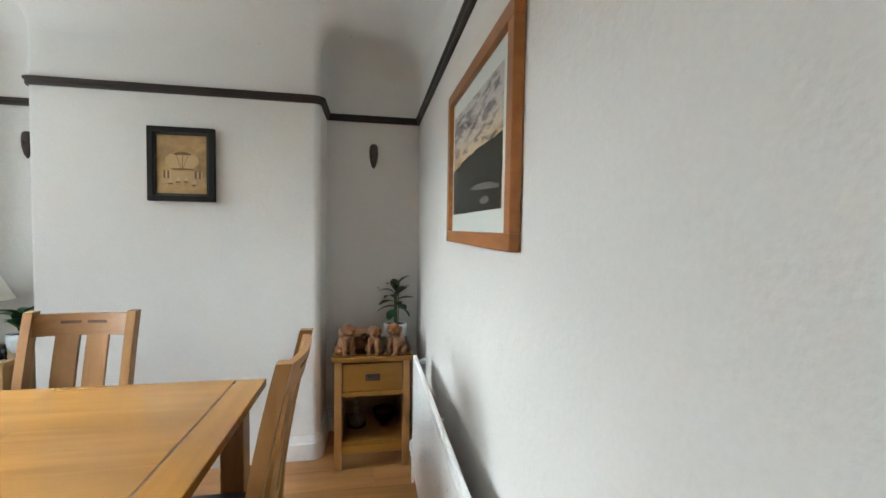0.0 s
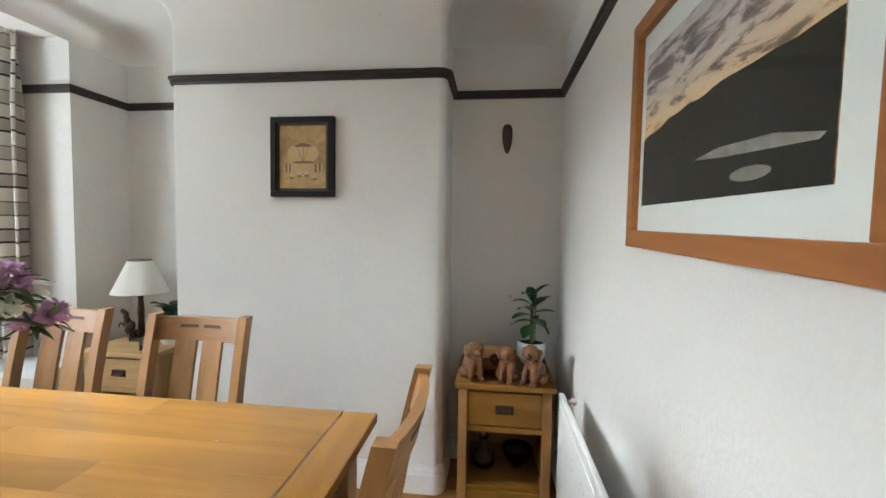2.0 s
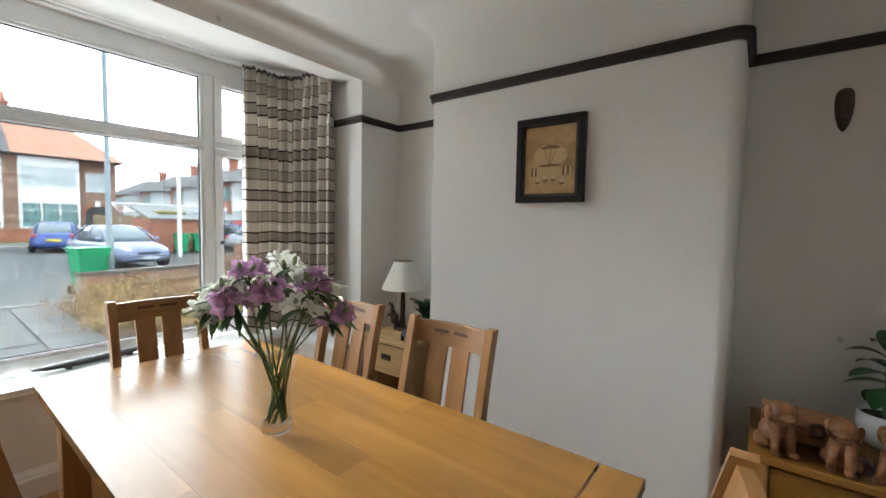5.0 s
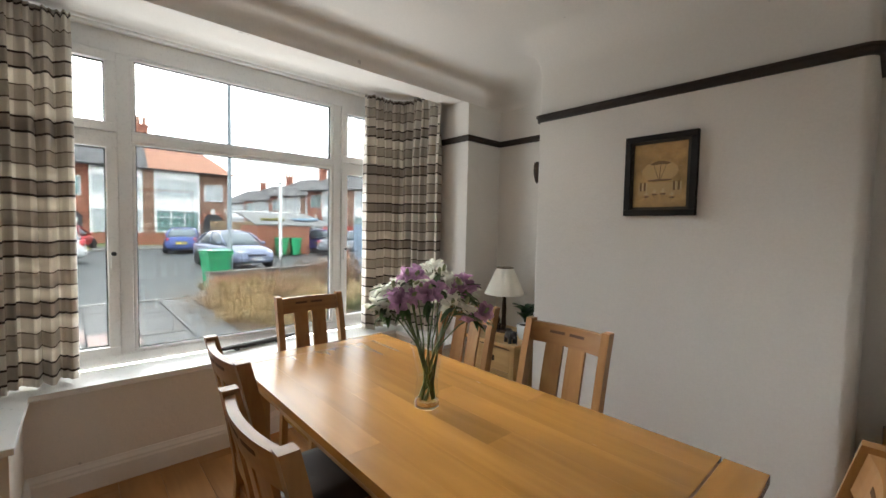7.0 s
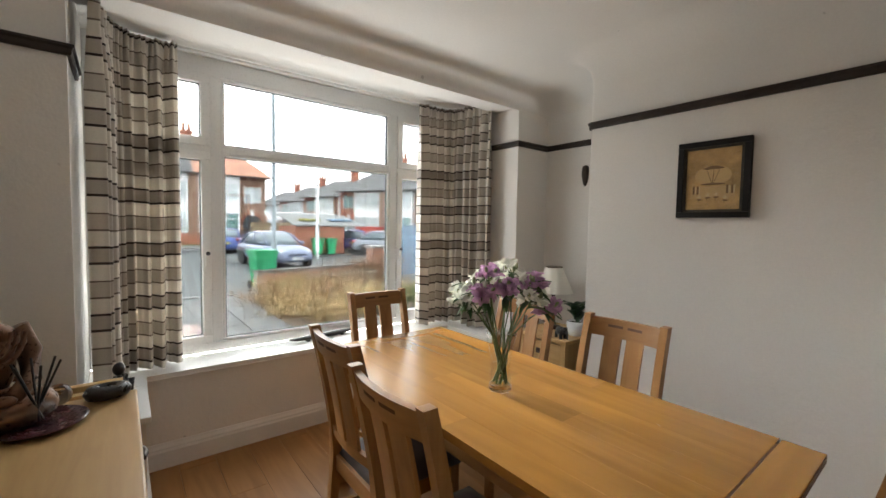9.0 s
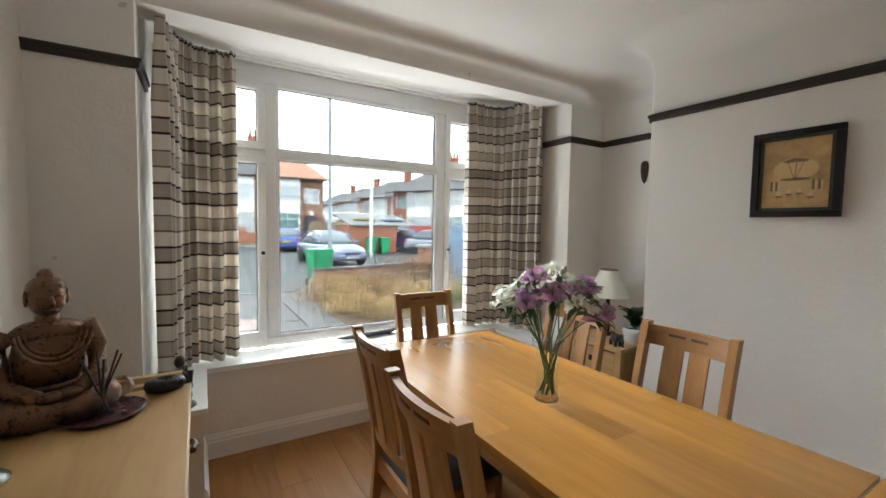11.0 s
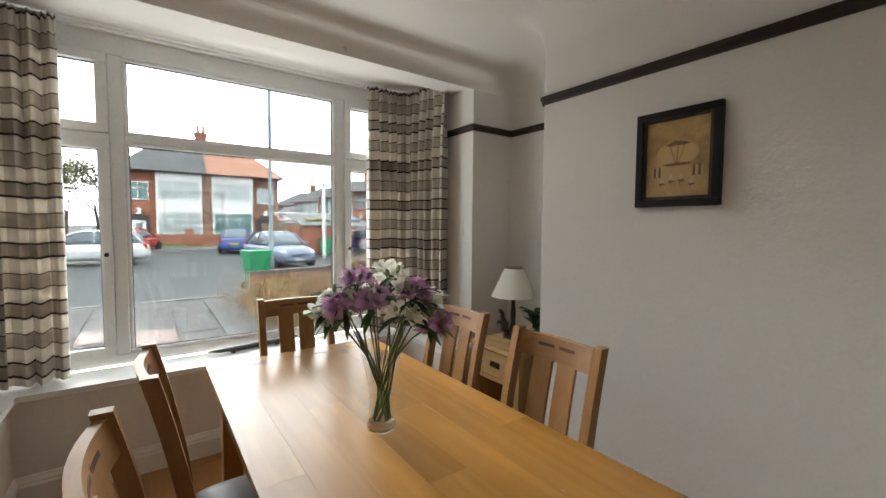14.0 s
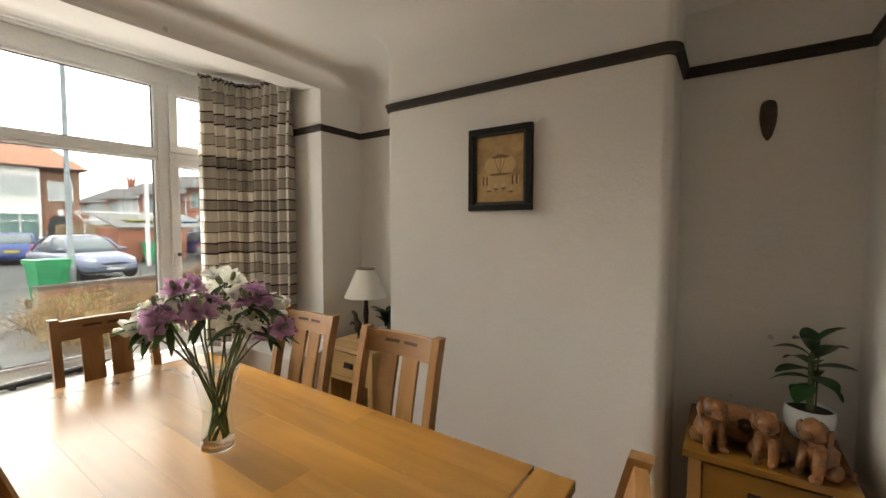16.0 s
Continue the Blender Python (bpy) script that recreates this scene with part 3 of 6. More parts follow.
def dining_chair():
    ch = thing("dining_chair", "golden oak dining chair with slatted back and dark leather seat", "chair", "chairs round the table")
    W, TOPZ = 0.207, 1.035
    for s in (-1, 1):
        bm = bmesh.new()
        zs = [0, 0.22, 0.44, 0.55, 0.66, 0.77, 0.88, 0.97, TOPZ]
        prof = [(back_y(z) + (0.021 if z > 0.3 else 0.019), z) for z in zs] + [(back_y(z) - 0.021, z) for z in reversed(zs)]
        prism(bm, prof, "x", s * W - 0.017 * (s + 1), s * W + 0.017 * (1 - s))
        bmesh.ops.bevel(bm, geom=[e for e in bm.edges if e.calc_face_angle(0) > 0.6], offset=0.004, segments=2, affect="EDGES")
        part("back_post", bm, OAK_Z, ch)
        part("leg", boxes((s * 0.19 - 0.019, s * 0.19 + 0.019, 0.165, 0.203, 0, 0.43), w=0.004), OAK_Z, ch)
    inner = W - 0.0345
    bm = bowed(bmesh.new(), -inner, inner, 0.935, 1.022, 0.024, 0.028, 10, 2)
    top = part("top_rail", bm, OAK_RAIL, ch)
    for s in (-1, 1):
        bm = bowed(bmesh.new(), min(s * 0.012, s * 0.085), max(s * 0.012, s * 0.085), 0.983, 0.995, 0.0265, 0.028, 6, 1)
        part("inlay", bm, INLAY, top, "dark inlaid strip")
    bm = bowed(bmesh.new(), -inner, inner, 0.53, 0.575, 0.022, 0.02, 8, 1)
    part("lower_rail", bm, OAK_RAIL, ch)
    for s in (-1, 1):
        bm = bowed(bmesh.new(), min(s * 0.014, s * 0.098), max(s * 0.014, s * 0.098), 0.565, 0.945, 0.014, 0.024, 3, 8)
        part("slat", bm, OAK_Z, ch)
    part("seat_rail", boxes((-0.17, 0.17, 0.175, 0.197, 0.36, 0.43), w=0.003), OAK_RAIL, ch)
    part("seat_rail", boxes((-0.17, 0.17, -0.205, -0.183, 0.36, 0.43), w=0.003), OAK_RAIL, ch)
    for s in (-1, 1):
        part("seat_rail", boxes((s * 0.19 - 0.011, s * 0.19 + 0.011, -0.18, 0.165, 0.36, 0.43), w=0.003), OAK_Y, ch)
        part("stretcher", boxes((s * 0.19 - 0.01, s * 0.19 + 0.01, -0.20, 0.165, 0.16, 0.19), w=0.003), OAK_Y, ch)
    bm = bmesh.new()
    bmesh.ops.create_grid(bm, x_segments=10, y_segments=10, size=0.5, matrix=Matrix.Diagonal((0.42, 0.40, 1, 1)))
    for v in bm.verts:
        ex, ey = 1 - (abs(v.co.x) / 0.21) ** 4, 1 - (abs(v.co.y) / 0.20) ** 4
        v.co.z = 0.435 + 0.05 * (max(0, ex) * max(0, ey)) ** 0.4
        v.co.y += 0.012
    e = bmesh.ops.extrude_face_region(bm, geom=list(bm.faces))
    for v in e["geom"]:
        if isinstance(v, bmesh.types.BMVert):
            v.co.z = 0.4305
    part("seat", bm, LEATHER, ch, "dark brown leather seat pad", smooth=True)
    return ch


chair = dining_chair()
spots = [(-1.214, 1.73, 180), (-1.86, 1.77, 180), (-2.335, 1.455, -90), (-1.748, 1.06, 0), (-1.18, 0.975, 0), (-0.545, 1.392, 90)]
chair.matrix_basis = pose(*spots[0][:2], 0, 0, 0, spots[0][2])
for x, y, a in spots[1:]:
    copy_thing(chair, pose(x, y, 0, 0, 0, a))


# ---- alcove cabinets ----
def small_cabinet(name, label, wood_x, wood_z, m):
    """A bedside-sized oak cabinet: drawer over an open shelf. Front faces -y."""
    cab = thing(name, label, "cabinet", "small oak cabinets in the alcoves", m)
    W, D, H = 0.235, 0.47, 0.667
    part("top", boxes((-W, W, 0, D, H - 0.028, H), w=0.006), wood_x, cab)
    w = W - 0.018
    for x in (-w, w - 0.042):
        for y in (0.02, D - 0.06):
            part("leg", boxes((x, x + 0.042, y, y + 0.042, 0, H - 0.029), w=0.003), wood_z, cab)
    for x in (-w + 0.008, w - 0.022):
        part("side_panel", boxes((x, x + 0.014, 0.064, D - 0.062, 0.10, H - 0.03)), wood_z, cab)
    part("back_panel", boxes((-w + 0.042, w - 0.042, D - 0.04, D - 0.028, 0.10, H - 0.03)), wood_z, cab)
    drawer = part("drawer", boxes((-w + 0.045, w - 0.045, 0.024, 0.044, H - 0.205, H - 0.045), w=0.003), wood_x, cab)
    part("rail", boxes((-w + 0.042, w - 0.042, 0.022, 0.05, H - 0.235, H - 0.208), w=0.002), wood_x, cab)
    part("shelf", boxes((-w + 0.042, w - 0.042, 0.03, D - 0.042, 0.145, 0.165), w=0.002), wood_x, cab)
    part("rail", boxes((-w + 0.042, w - 0.042, 0.022, 0.05, 0.095, 0.143), w=0.002), wood_x, cab)
    bm = boxes((-0.042, 0.042, 0.019, 0.0245, H - 0.145, H - 0.105), w=0.002)
    plate = part("handle_plate", bm, BRONZE, drawer, "dark metal handle plate")
    bm = bmesh.new()
    tube(bm, [(-0.03, 0.018, H - 0.115), (-0.03, 0.006, H - 0.132), (0.03, 0.006, H - 0.132), (0.03, 0.018, H - 0.115)], 0.004, 6)
    part("drop_handle", bm, BRONZE, plate)
    return cab


small_cabinet("small_cabinet", "oak cabinet with drawer over open shelf, in the alcove", OAK, OAK_Z, pose(-0.005, 2.435, 0))
small_cabinet("small_cabinet", "pale oak cabinet with drawer, beside the window bay", PALE, PALE_Z, pose(-2.16, 2.575, 0))


# ---- sideboard ----
sb = thing("sideboard", "pale oak sideboard with drawers against the wall", "sideboard")
DX0, DX1, DY0, DY1, DZ = -2.03, -0.62, -0.385, 0.145, 0.867
part("top", boxes((DX0, DX1, DY0, DY1, DZ - 0.03, DZ), w=0.006), PALE, sb)
part("body", boxes((DX0 + 0.02, DX1 - 0.02, DY0 + 0.01, DY1 - 0.035, 0.08, DZ - 0.031), w=0.003), PALE_Z, sb)
part("plinth", boxes((DX0 + 0.04, DX1 - 0.04, DY0 + 0.02, DY1 - 0.06, 0, 0.08)), PALE, sb)
nd = 3
dw = (DX1 - DX0 - 0.06) / nd
for i in range(nd):
    a = DX0 + 0.03 + dw * i
    d = part("drawer", boxes((a + 0.008, a + dw - 0.008, DY1 - 0.034, DY1 - 0.016, 0.66, 0.82), w=0.004), PALE, sb)
    bm = bmesh.new()
    cx = a + dw / 2
    tube(bm, [(cx - 0.034, DY1 - 0.016, 0.742), (cx - 0.03, DY1 + 0.006, 0.742), (cx, DY1 + 0.011, 0.742), (cx + 0.03, DY1 + 0.006, 0.742), (cx + 0.034, DY1 - 0.016, 0.742)], [0.008, 0.010, 0.011, 0.010, 0.008], 8)
    part("handle", bm, BRONZE, d, "short dark grip handle")
    d = part("door", boxes((a + 0.008, a + dw - 0.008, DY1 - 0.034, DY1 - 0.016, 0.10, 0.64), w=0.004), PALE_Z, sb)
    part("panel", boxes((a + 0.06, a + dw - 0.06, DY1 - 0.017, DY1 - 0.012, 0.16, 0.58), w=0.003), PALE_Z, d)
    k = a + (dw - 0.035 if i != 1 else 0.035)
    part("knob", lathe([(0.006, 0), (0.006, 0.012), (0.014, 0.018), (0.014, 0.026), (0.006, 0.031)], 12), BRONZE, d, "dark round knob").matrix_basis = pose(k, DY1 - 0.016, 0.42, -90)


# ---- radiator ----
rad = thing("radiator", "white single panel radiator on the picture wall", "radiator")
RY0, RY1 = 0.95, 2.24
bm = boxes((0.206, 0.226, RY0, RY1, 0.17, 0.69), w=0.004)
part("panel", bm, GLOSS, rad)
part("top_edge", boxes((0.205, 0.227, RY0 - 0.002, RY1 + 0.002, 0.691, 0.728), w=0.006), GLOSS, rad)
part("bottom_edge", boxes((0.205, 0.227, RY0 - 0.002, RY1 + 0.002, 0.13, 0.169), w=0.006), GLOSS, rad)
for z in (0.25, 0.48):
    for y in (1.15, 1.85):
        part("bracket", boxes((0.227, XR, y, y + 0.03, z, z + 0.06)), GLOSS, rad)
bm = lathe([(0.009, 0), (0.009, 0.012), (0.014, 0.014), (0.014, 0.03), (0.008, 0.034)], 14)
part("vent_plug", bm, GLOSS, rad, "white vent plug").matrix_basis = pose(0.236, RY1 - 0.03, 0.705, 0, 90, 0)
bm = bmesh.new()
tube(bm, [(0.216, RY1 + 0.002, 0.15), (0.216, RY1 + 0.05, 0.15), (0.216, RY1 + 0.05, 0.0)], 0.0075, 8)
part("pipe", bm, GLOSS, rad)
part("valve", lathe([(0.013, 0.0), (0.013, 0.03), (0.02, 0.035), (0.02, 0.08), (0.012, 0.088)], 14), GLOSS, rad, "white valve head").matrix_basis = pose(0.216, RY1 + 0.05, 0.15)


# ---- pictures ----
CHERRY = wood("cherry_frame", (0.30, 0.10, 0.02), (0.43, 0.165, 0.038), "y", 0.35, 5.0, coat=0.2, tone=0.05)
MAT_BOARD = surface("white_mount_board", (0.80, 0.82, 0.78), 0.6, var=0.02, relief=0.03)
BLACK = surface("black_frame_paint", (0.011, 0.009, 0.008), 0.45, var=0.3, fine=40, spec=0.25)
CLEAR = pane_mat("picture_glass", (0.985, 0.99, 0.985), 0.003, 0.3)


def landscape():
    """A framed photograph's sky: lilac cloud above, lit streaks low down."""
    m, nt, b = nodes_of("sunset_print")
    tc = nt.nodes.new("ShaderNodeTexCoord").outputs["Object"]
    sep = nt.nodes.new("ShaderNodeSeparateXYZ")
    nt.links.new(tc, sep.inputs["Vector"])
    h = nt.nodes.new("ShaderNodeMapRange")
    h.inputs["From Min"].default_value, h.inputs["From Max"].default_value = 1.60, 1.83
    nt.links.new(sep.outputs["Z"], h.inputs["Value"])
    base = ramp(nt, h.outputs["Result"], ((0.0, (0.62, 0.26, 0.05)), (0.14, (0.80, 0.55, 0.24)), (0.36, (0.72, 0.58, 0.44)), (0.62, (0.66, 0.60, 0.58)), (1.0, (0.56, 0.55, 0.55))))
    streak = noise_tex(nt, tc, 6.0, 8.0, 0.68, (1, 1.0, 4.2), 0.4)
    cloud = ramp(nt, streak, ((0.40, (0.07, 0.05, 0.05)), (0.455, (0.30, 0.22, 0.20)), (0.50, (0.92, 0.86, 0.82)), (0.60, grey(1.0))))
    base = mix_rgb(nt, "MULTIPLY", 0.85, base, cloud)
    nt.links.new(base, b.inputs["Base Color"])
    b.inputs["Roughness"].default_value = 0.5
    return m


def frame_bars(x0, x1, y0, y1, z0, z1, w, along):
    """Four mitred-looking bars of a frame hanging on a wall; along is the wall's plan axis."""
    if along == "y":
        d = [(x0, x1, y0, y1, z0, z0 + w), (x0, x1, y0, y1, z1 - w, z1), (x0, x1, y0, y0 + w, z0 + w, z1 - w), (x0, x1, y1 - w, y1, z0 + w, z1 - w)]
    else:
        d = [(x0, x1, y0, y1, z0, z0 + w), (x0, x1, y0, y1, z1 - w, z1), (x0, x0 + w, y0, y1, z0 + w, z1 - w), (x1 - w, x1, y0, y1, z0 + w, z1 - w)]
    return d


pic = thing("framed_photograph", "large cherry-framed landscape photograph with white mount", "picture")
PY0, PY1, PZ0, PZ1, PX = 0.95, 1.718, 1.352, 1.922, 0.280
for d in frame_bars(PX, PX + 0.028, PY0, PY1, PZ0, PZ1, 0.043, "y"):
    part("frame_bar", boxes(d, w=0.003), CHERRY, pic)
part("mount", boxes((PX + 0.016, PX + 0.024, PY0 + 0.04, PY1 - 0.04, PZ0 + 0.04, PZ1 - 0.04)), MAT_BOARD, pic, "white mount board")
iy0, iy1, iz0, iz1 = PY0 + 0.108, PY1 - 0.072, PZ0 + 0.105, PZ1 - 0.10
sky_print = part("print", boxes((PX + 0.0145, PX + 0.016, iy0, iy1, iz0, iz1)), landscape(), pic, "photograph of a sunset sky over dark hills")
bm = bmesh.new()
hill = [(iy0, iz0), (iy1, iz0)]
for i in range(25):
    f = i / 24
    hill.append((iy1 + (iy0 - iy1) * f, iz0 + 0.160 + 0.010 * math.sin(5 * f) + 0.045 * f + 0.008 * noise.noise(Vector((f * 9, 0.3, 0)))))
prism(bm, hill, "x", PX + 0.0135, PX + 0.0143)
part("hill", bm, surface("dark_hill_print", (0.028, 0.025, 0.019), 0.6, var=0.12, scale=9, relief=0.0, spec=0.2), sky_print, "dark hills of the photograph")
LAKE = surface("pale_lake_print", (0.27, 0.25, 0.21), 0.5, var=0.3, scale=30)
bm = bmesh.new()
ym = (iy0 + iy1) / 2 - 0.082
prism(bm, [(ym + 0.11, iz0 + 0.074), (ym + 0.02, iz0 + 0.065), (ym - 0.19, iz0 + 0.054), (ym - 0.20, iz0 + 0.061), (ym - 0.11, iz0 + 0.078), (ym + 0.03, iz0 + 0.083)], "x", PX + 0.0128, PX + 0.0133)
part("lake", bm, LAKE, sky_print, "pale water of the photograph")
bm = bmesh.new()
prism(bm, [(ym - 0.06 + 0.05 * math.cos(a), iz0 + 0.03 + 0.011 * math.sin(a)) for a in [math.pi * k / 8 for k in range(16)]], "x", PX + 0.0128, PX + 0.0133)
part("lake", bm, LAKE, sky_print)
part("glazing", boxes((PX + 0.0105, PX + 0.012, PY0 + 0.041, PY1 - 0.041, PZ0 + 0.041, PZ1 - 0.041)), CLEAR, pic, "picture glass").visible_shadow = False

pic.matrix_basis = Matrix.Translation((0, PY1, PZ0)) @ Matrix.Rotation(radians(0.75), 4, "X") @ Matrix.Translation((0, -PY1, -PZ0))

small = thing("framed_print", "small black-framed parchment print of a tree", "picture")
QX0, QX1, QZ0, QZ1, QY = -1.238, -0.894, 1.542, 1.953, 2.588
for d in frame_bars(QX0, QX1, QY, YB - 0.002, QZ0, QZ1, 0.03, "x"):
    part("frame_bar", boxes(d, w=0.003), BLACK, small)
SLIP = surface("grey_slip", (0.07, 0.058, 0.046), 0.6, spec=0.25)
for d in frame_bars(QX0 + 0.03, QX1 - 0.03, QY + 0.010, QY + 0.016, QZ0 + 0.03, QZ1 - 0.03, 0.014, "x"):
    part("slip", boxes(d), SLIP, small)
PARCH = surface("brown_parchment", (0.50, 0.315, 0.13), 0.7, var=0.28, scale=14, fine=80)
sheet = part("print", boxes((QX0 + 0.04, QX1 - 0.04, QY + 0.017, QY + 0.020, QZ0 + 0.04, QZ1 - 0.04)), PARCH, small, "brown parchment sheet")
INK, PALE_INK, MILK = surface("dark_ink", (0.19, 0.11, 0.05), 0.7), surface("pale_ink", (0.555, 0.37, 0.175), 0.7), surface("milky_ink", (0.62, 0.47, 0.27), 0.7)
qx, qz = (QX0 + QX1) / 2, (QZ0 + QZ1) / 2


def ink(outline, mat, o=0.0165, name="drawn_mark"):
    bm = bmesh.new()
    prism(bm, [(qx + u, qz + v) for u, v in outline], "y", QY + o, QY + 0.0168)
    part(name, bm, mat, sheet)


def oval(cx, cz, rx, rz, n=16):
    return [(cx + rx * math.cos(2 * math.pi * k / n), cz + rz * math.sin(2 * math.pi * k / n)) for k in range(n)]


# flat-topped tree on a pale plain, posts at both sides, birds below
ink(oval(0, 0.02, 0.088, 0.052), PALE_INK)
ink([(-0.105, -0.10), (0.105, -0.10), (0.105, -0.038), (-0.105, -0.038)], PALE_INK, 0.0164)
ink([(-0.052, 0.058), (-0.03, 0.066), (-0.008, 0.072), (0.02, 0.070), (0.046, 0.062), (0.055, 0.056), (0.03, 0.052), (0.0, 0.054), (-0.03, 0.051)], INK, 0.0158)
for u0, u1, w0 in ((-0.004, -0.030, 0.0016), (0.0, 0.004, 0.002), (0.004, 0.032, 0.0016)):
    ink([(u0 - w0, -0.022), (u0 + w0, -0.022), (u1 + w0 * 0.7, 0.054), (u1 - w0 * 0.7, 0.054)], INK, 0.0160)
ink(oval(0.0, -0.026, 0.06, 0.006), INK, 0.0161)
for x in (-0.090, -0.070, 0.070, 0.092):
    ink([(x - 0.005, -0.078), (x + 0.005, -0.078), (x + 0.0045, -0.034), (x - 0.0045, -0.034)], INK, 0.0158)
    ink([(x + 0.006, -0.074), (x + 0.011, -0.074), (x + 0.010, -0.036), (x + 0.006, -0.036)], MILK, 0.0159)
for x, lift in ((-0.062, -0.006), (-0.022, 0.004), (0.018, 0.006), (0.06, -0.012)):
    ink([(x - 0.014, -0.088 + lift), (x + 0.004, -0.096 + lift), (x + 0.016, -0.078 + lift), (x + 0.008, -0.084 + lift), (x, -0.070 + lift), (x - 0.002, -0.084 + lift)], MILK, 0.0158)
    ink(oval(x + 0.002, -0.102 + lift, 0.015, 0.004), INK, 0.0156)
    ink([(x - 0.003, -0.100 + lift), (x - 0.001, -0.100 + lift), (x - 0.001, -0.118 + lift), (x - 0.003, -0.118 + lift)], INK, 0.0156)
part("glazing", boxes((QX0 + 0.031, QX1 - 0.031, QY + 0.007, QY + 0.0085, QZ0 + 0.031, QZ1 - 0.031)), CLEAR, small, "picture glass").visible_shadow = False


# ---- vase of flowers ----
GLASS = glass_mat("clear_glass", (0.97, 0.99, 0.98))
STEM = surface("green_stem", (0.085, 0.135, 0.035), 0.45, var=0.35, scale=30)
LEAF = thin(surface("flower_leaf", (0.045, 0.10, 0.028), 0.42, var=0.35, scale=25), 0.25)
WHITE_PETAL = thin(surface("white_petal", (0.86, 0.87, 0.78), 0.6, var=0.1, scale=40, fine=120), 0.45)
LILAC_PETAL = thin(surface("purple_petal", (0.62, 0.36, 0.57), 0.6, var=0.35, scale=40, fine=120), 0.45)
VX, VY = -1.435, 1.398
vase = thing("glass_vase", "flared clear glass vase with water, on the dining table", "vase", m=pose(VX, VY, TZ))
THIN_GLASS = pane_mat("thin_vase_glass", (0.965, 0.98, 0.975), 0.03, 0.55)
outer = [(0.0008, 0.024), (0.044, 0.026), (0.047, 0.032), (0.0445, 0.06), (0.0415, 0.09), (0.0425, 0.12), (0.048, 0.16), (0.056, 0.20), (0.0665, 0.248)]
part("glass_body", lathe(outer, 40), THIN_GLASS, vase, "clear flared glass", smooth=True).visible_shadow = False
part("rim", lathe([(0.0655, 0.2465), (0.0680, 0.2480), (0.0680, 0.2505), (0.0660, 0.2505), (0.0655, 0.2465)], 40), THIN_GLASS, vase, "rounded glass rim", smooth=True)
part("glass_foot", lathe([(0.0008, 0.0), (0.046, 0.0), (0.049, 0.004), (0.049, 0.016), (0.047, 0.0235), (0.040, 0.0235), (0.0008, 0.014)], 40), GLASS, vase, "thick clear foot", smooth=True).visible_shadow = False
part("water", lathe([(0.0008, 0.028), (0.0425, 0.030), (0.0435, 0.06), (0.0405, 0.09), (0.0412, 0.115), (0.0008, 0.115)], 28), pane_mat("vase_water", (0.95, 0.975, 0.95), 0.0, 0.12), vase, "clear water", smooth=True).visible_shadow = False
bouquet = thing("flower_bouquet", "purple and white alstroemeria flowers standing in the vase", "flowers", m=pose(VX, VY, TZ + 0.03))


def petal(bm, ang, length, width, open_, m):
    c, s = math.cos(ang), math.sin(ang)
    rows = []
    for j in range(5):
        f = j / 4
        r = 0.003 + length * f * math.sin(open_ * (0.6 + 0.4 * f))
        h = length * f * math.cos(open_ * (0.5 + 0.5 * f)) - 0.012 * f * f
        w = width * (math.sin(math.pi * (0.12 + 0.80 * f)) ** 0.8)
        rows.append([bm.verts.new(m @ Vector((c * r - s * w * k, s * r + c * w * k, h + 0.006 * (abs(k) - 0.5) * f))) for k in (-1, 0, 1)])
    for a, b in zip(rows, rows[1:]):
        for k in range(2):
            bm.faces.new((a[k], a[k + 1], b[k + 1], b[k]))


def flower_mesh(mat, seed):
    rnd = random.Random(seed)
    bm = bmesh.new()
    for k in range(6):
        petal(bm, k * math.pi / 3 + rnd.uniform(-0.15, 0.15), rnd.uniform(0.044, 0.056), rnd.uniform(0.013, 0.018) * (1.1 if k % 2 else 0.8), rnd.uniform(0.5, 1.0), Matrix())
    for k in range(4):
        a = rnd.uniform(0, 6.28)
        tube(bm, [(0, 0, 0), (0.006 * math.cos(a), 0.006 * math.sin(a), 0.02), (0.012 * math.cos(a), 0.012 * math.sin(a), 0.036)], [0.0012, 0.001, 0.0015], 4)
    return mesh_of("flower", bm, mat, True)


whites = [flower_mesh(WHITE_PETAL, 10 + k) for k in range(4)]
lilacs = [flower_mesh(LILAC_PETAL, 30 + k) for k in range(4)]
bm = bmesh.new()
rows = []
for j in range(7):
    f = j / 6
    w = 0.0105 * math.sin(math.pi * (0.06 + 0.9 * f)) ** 0.9
    rows.append([bm.verts.new((k * w, 0.085 * f, -0.045 * f * f + 0.012 * f + 0.004 * abs(k))) for k in (-1, 0, 1)])
for a, b in zip(rows, rows[1:]):
    for k in range(2):
        bm.faces.new((a[k], a[k + 1], b[k + 1], b[k]))
leaf_me = mesh_of("leaf", bm, LEAF, True)

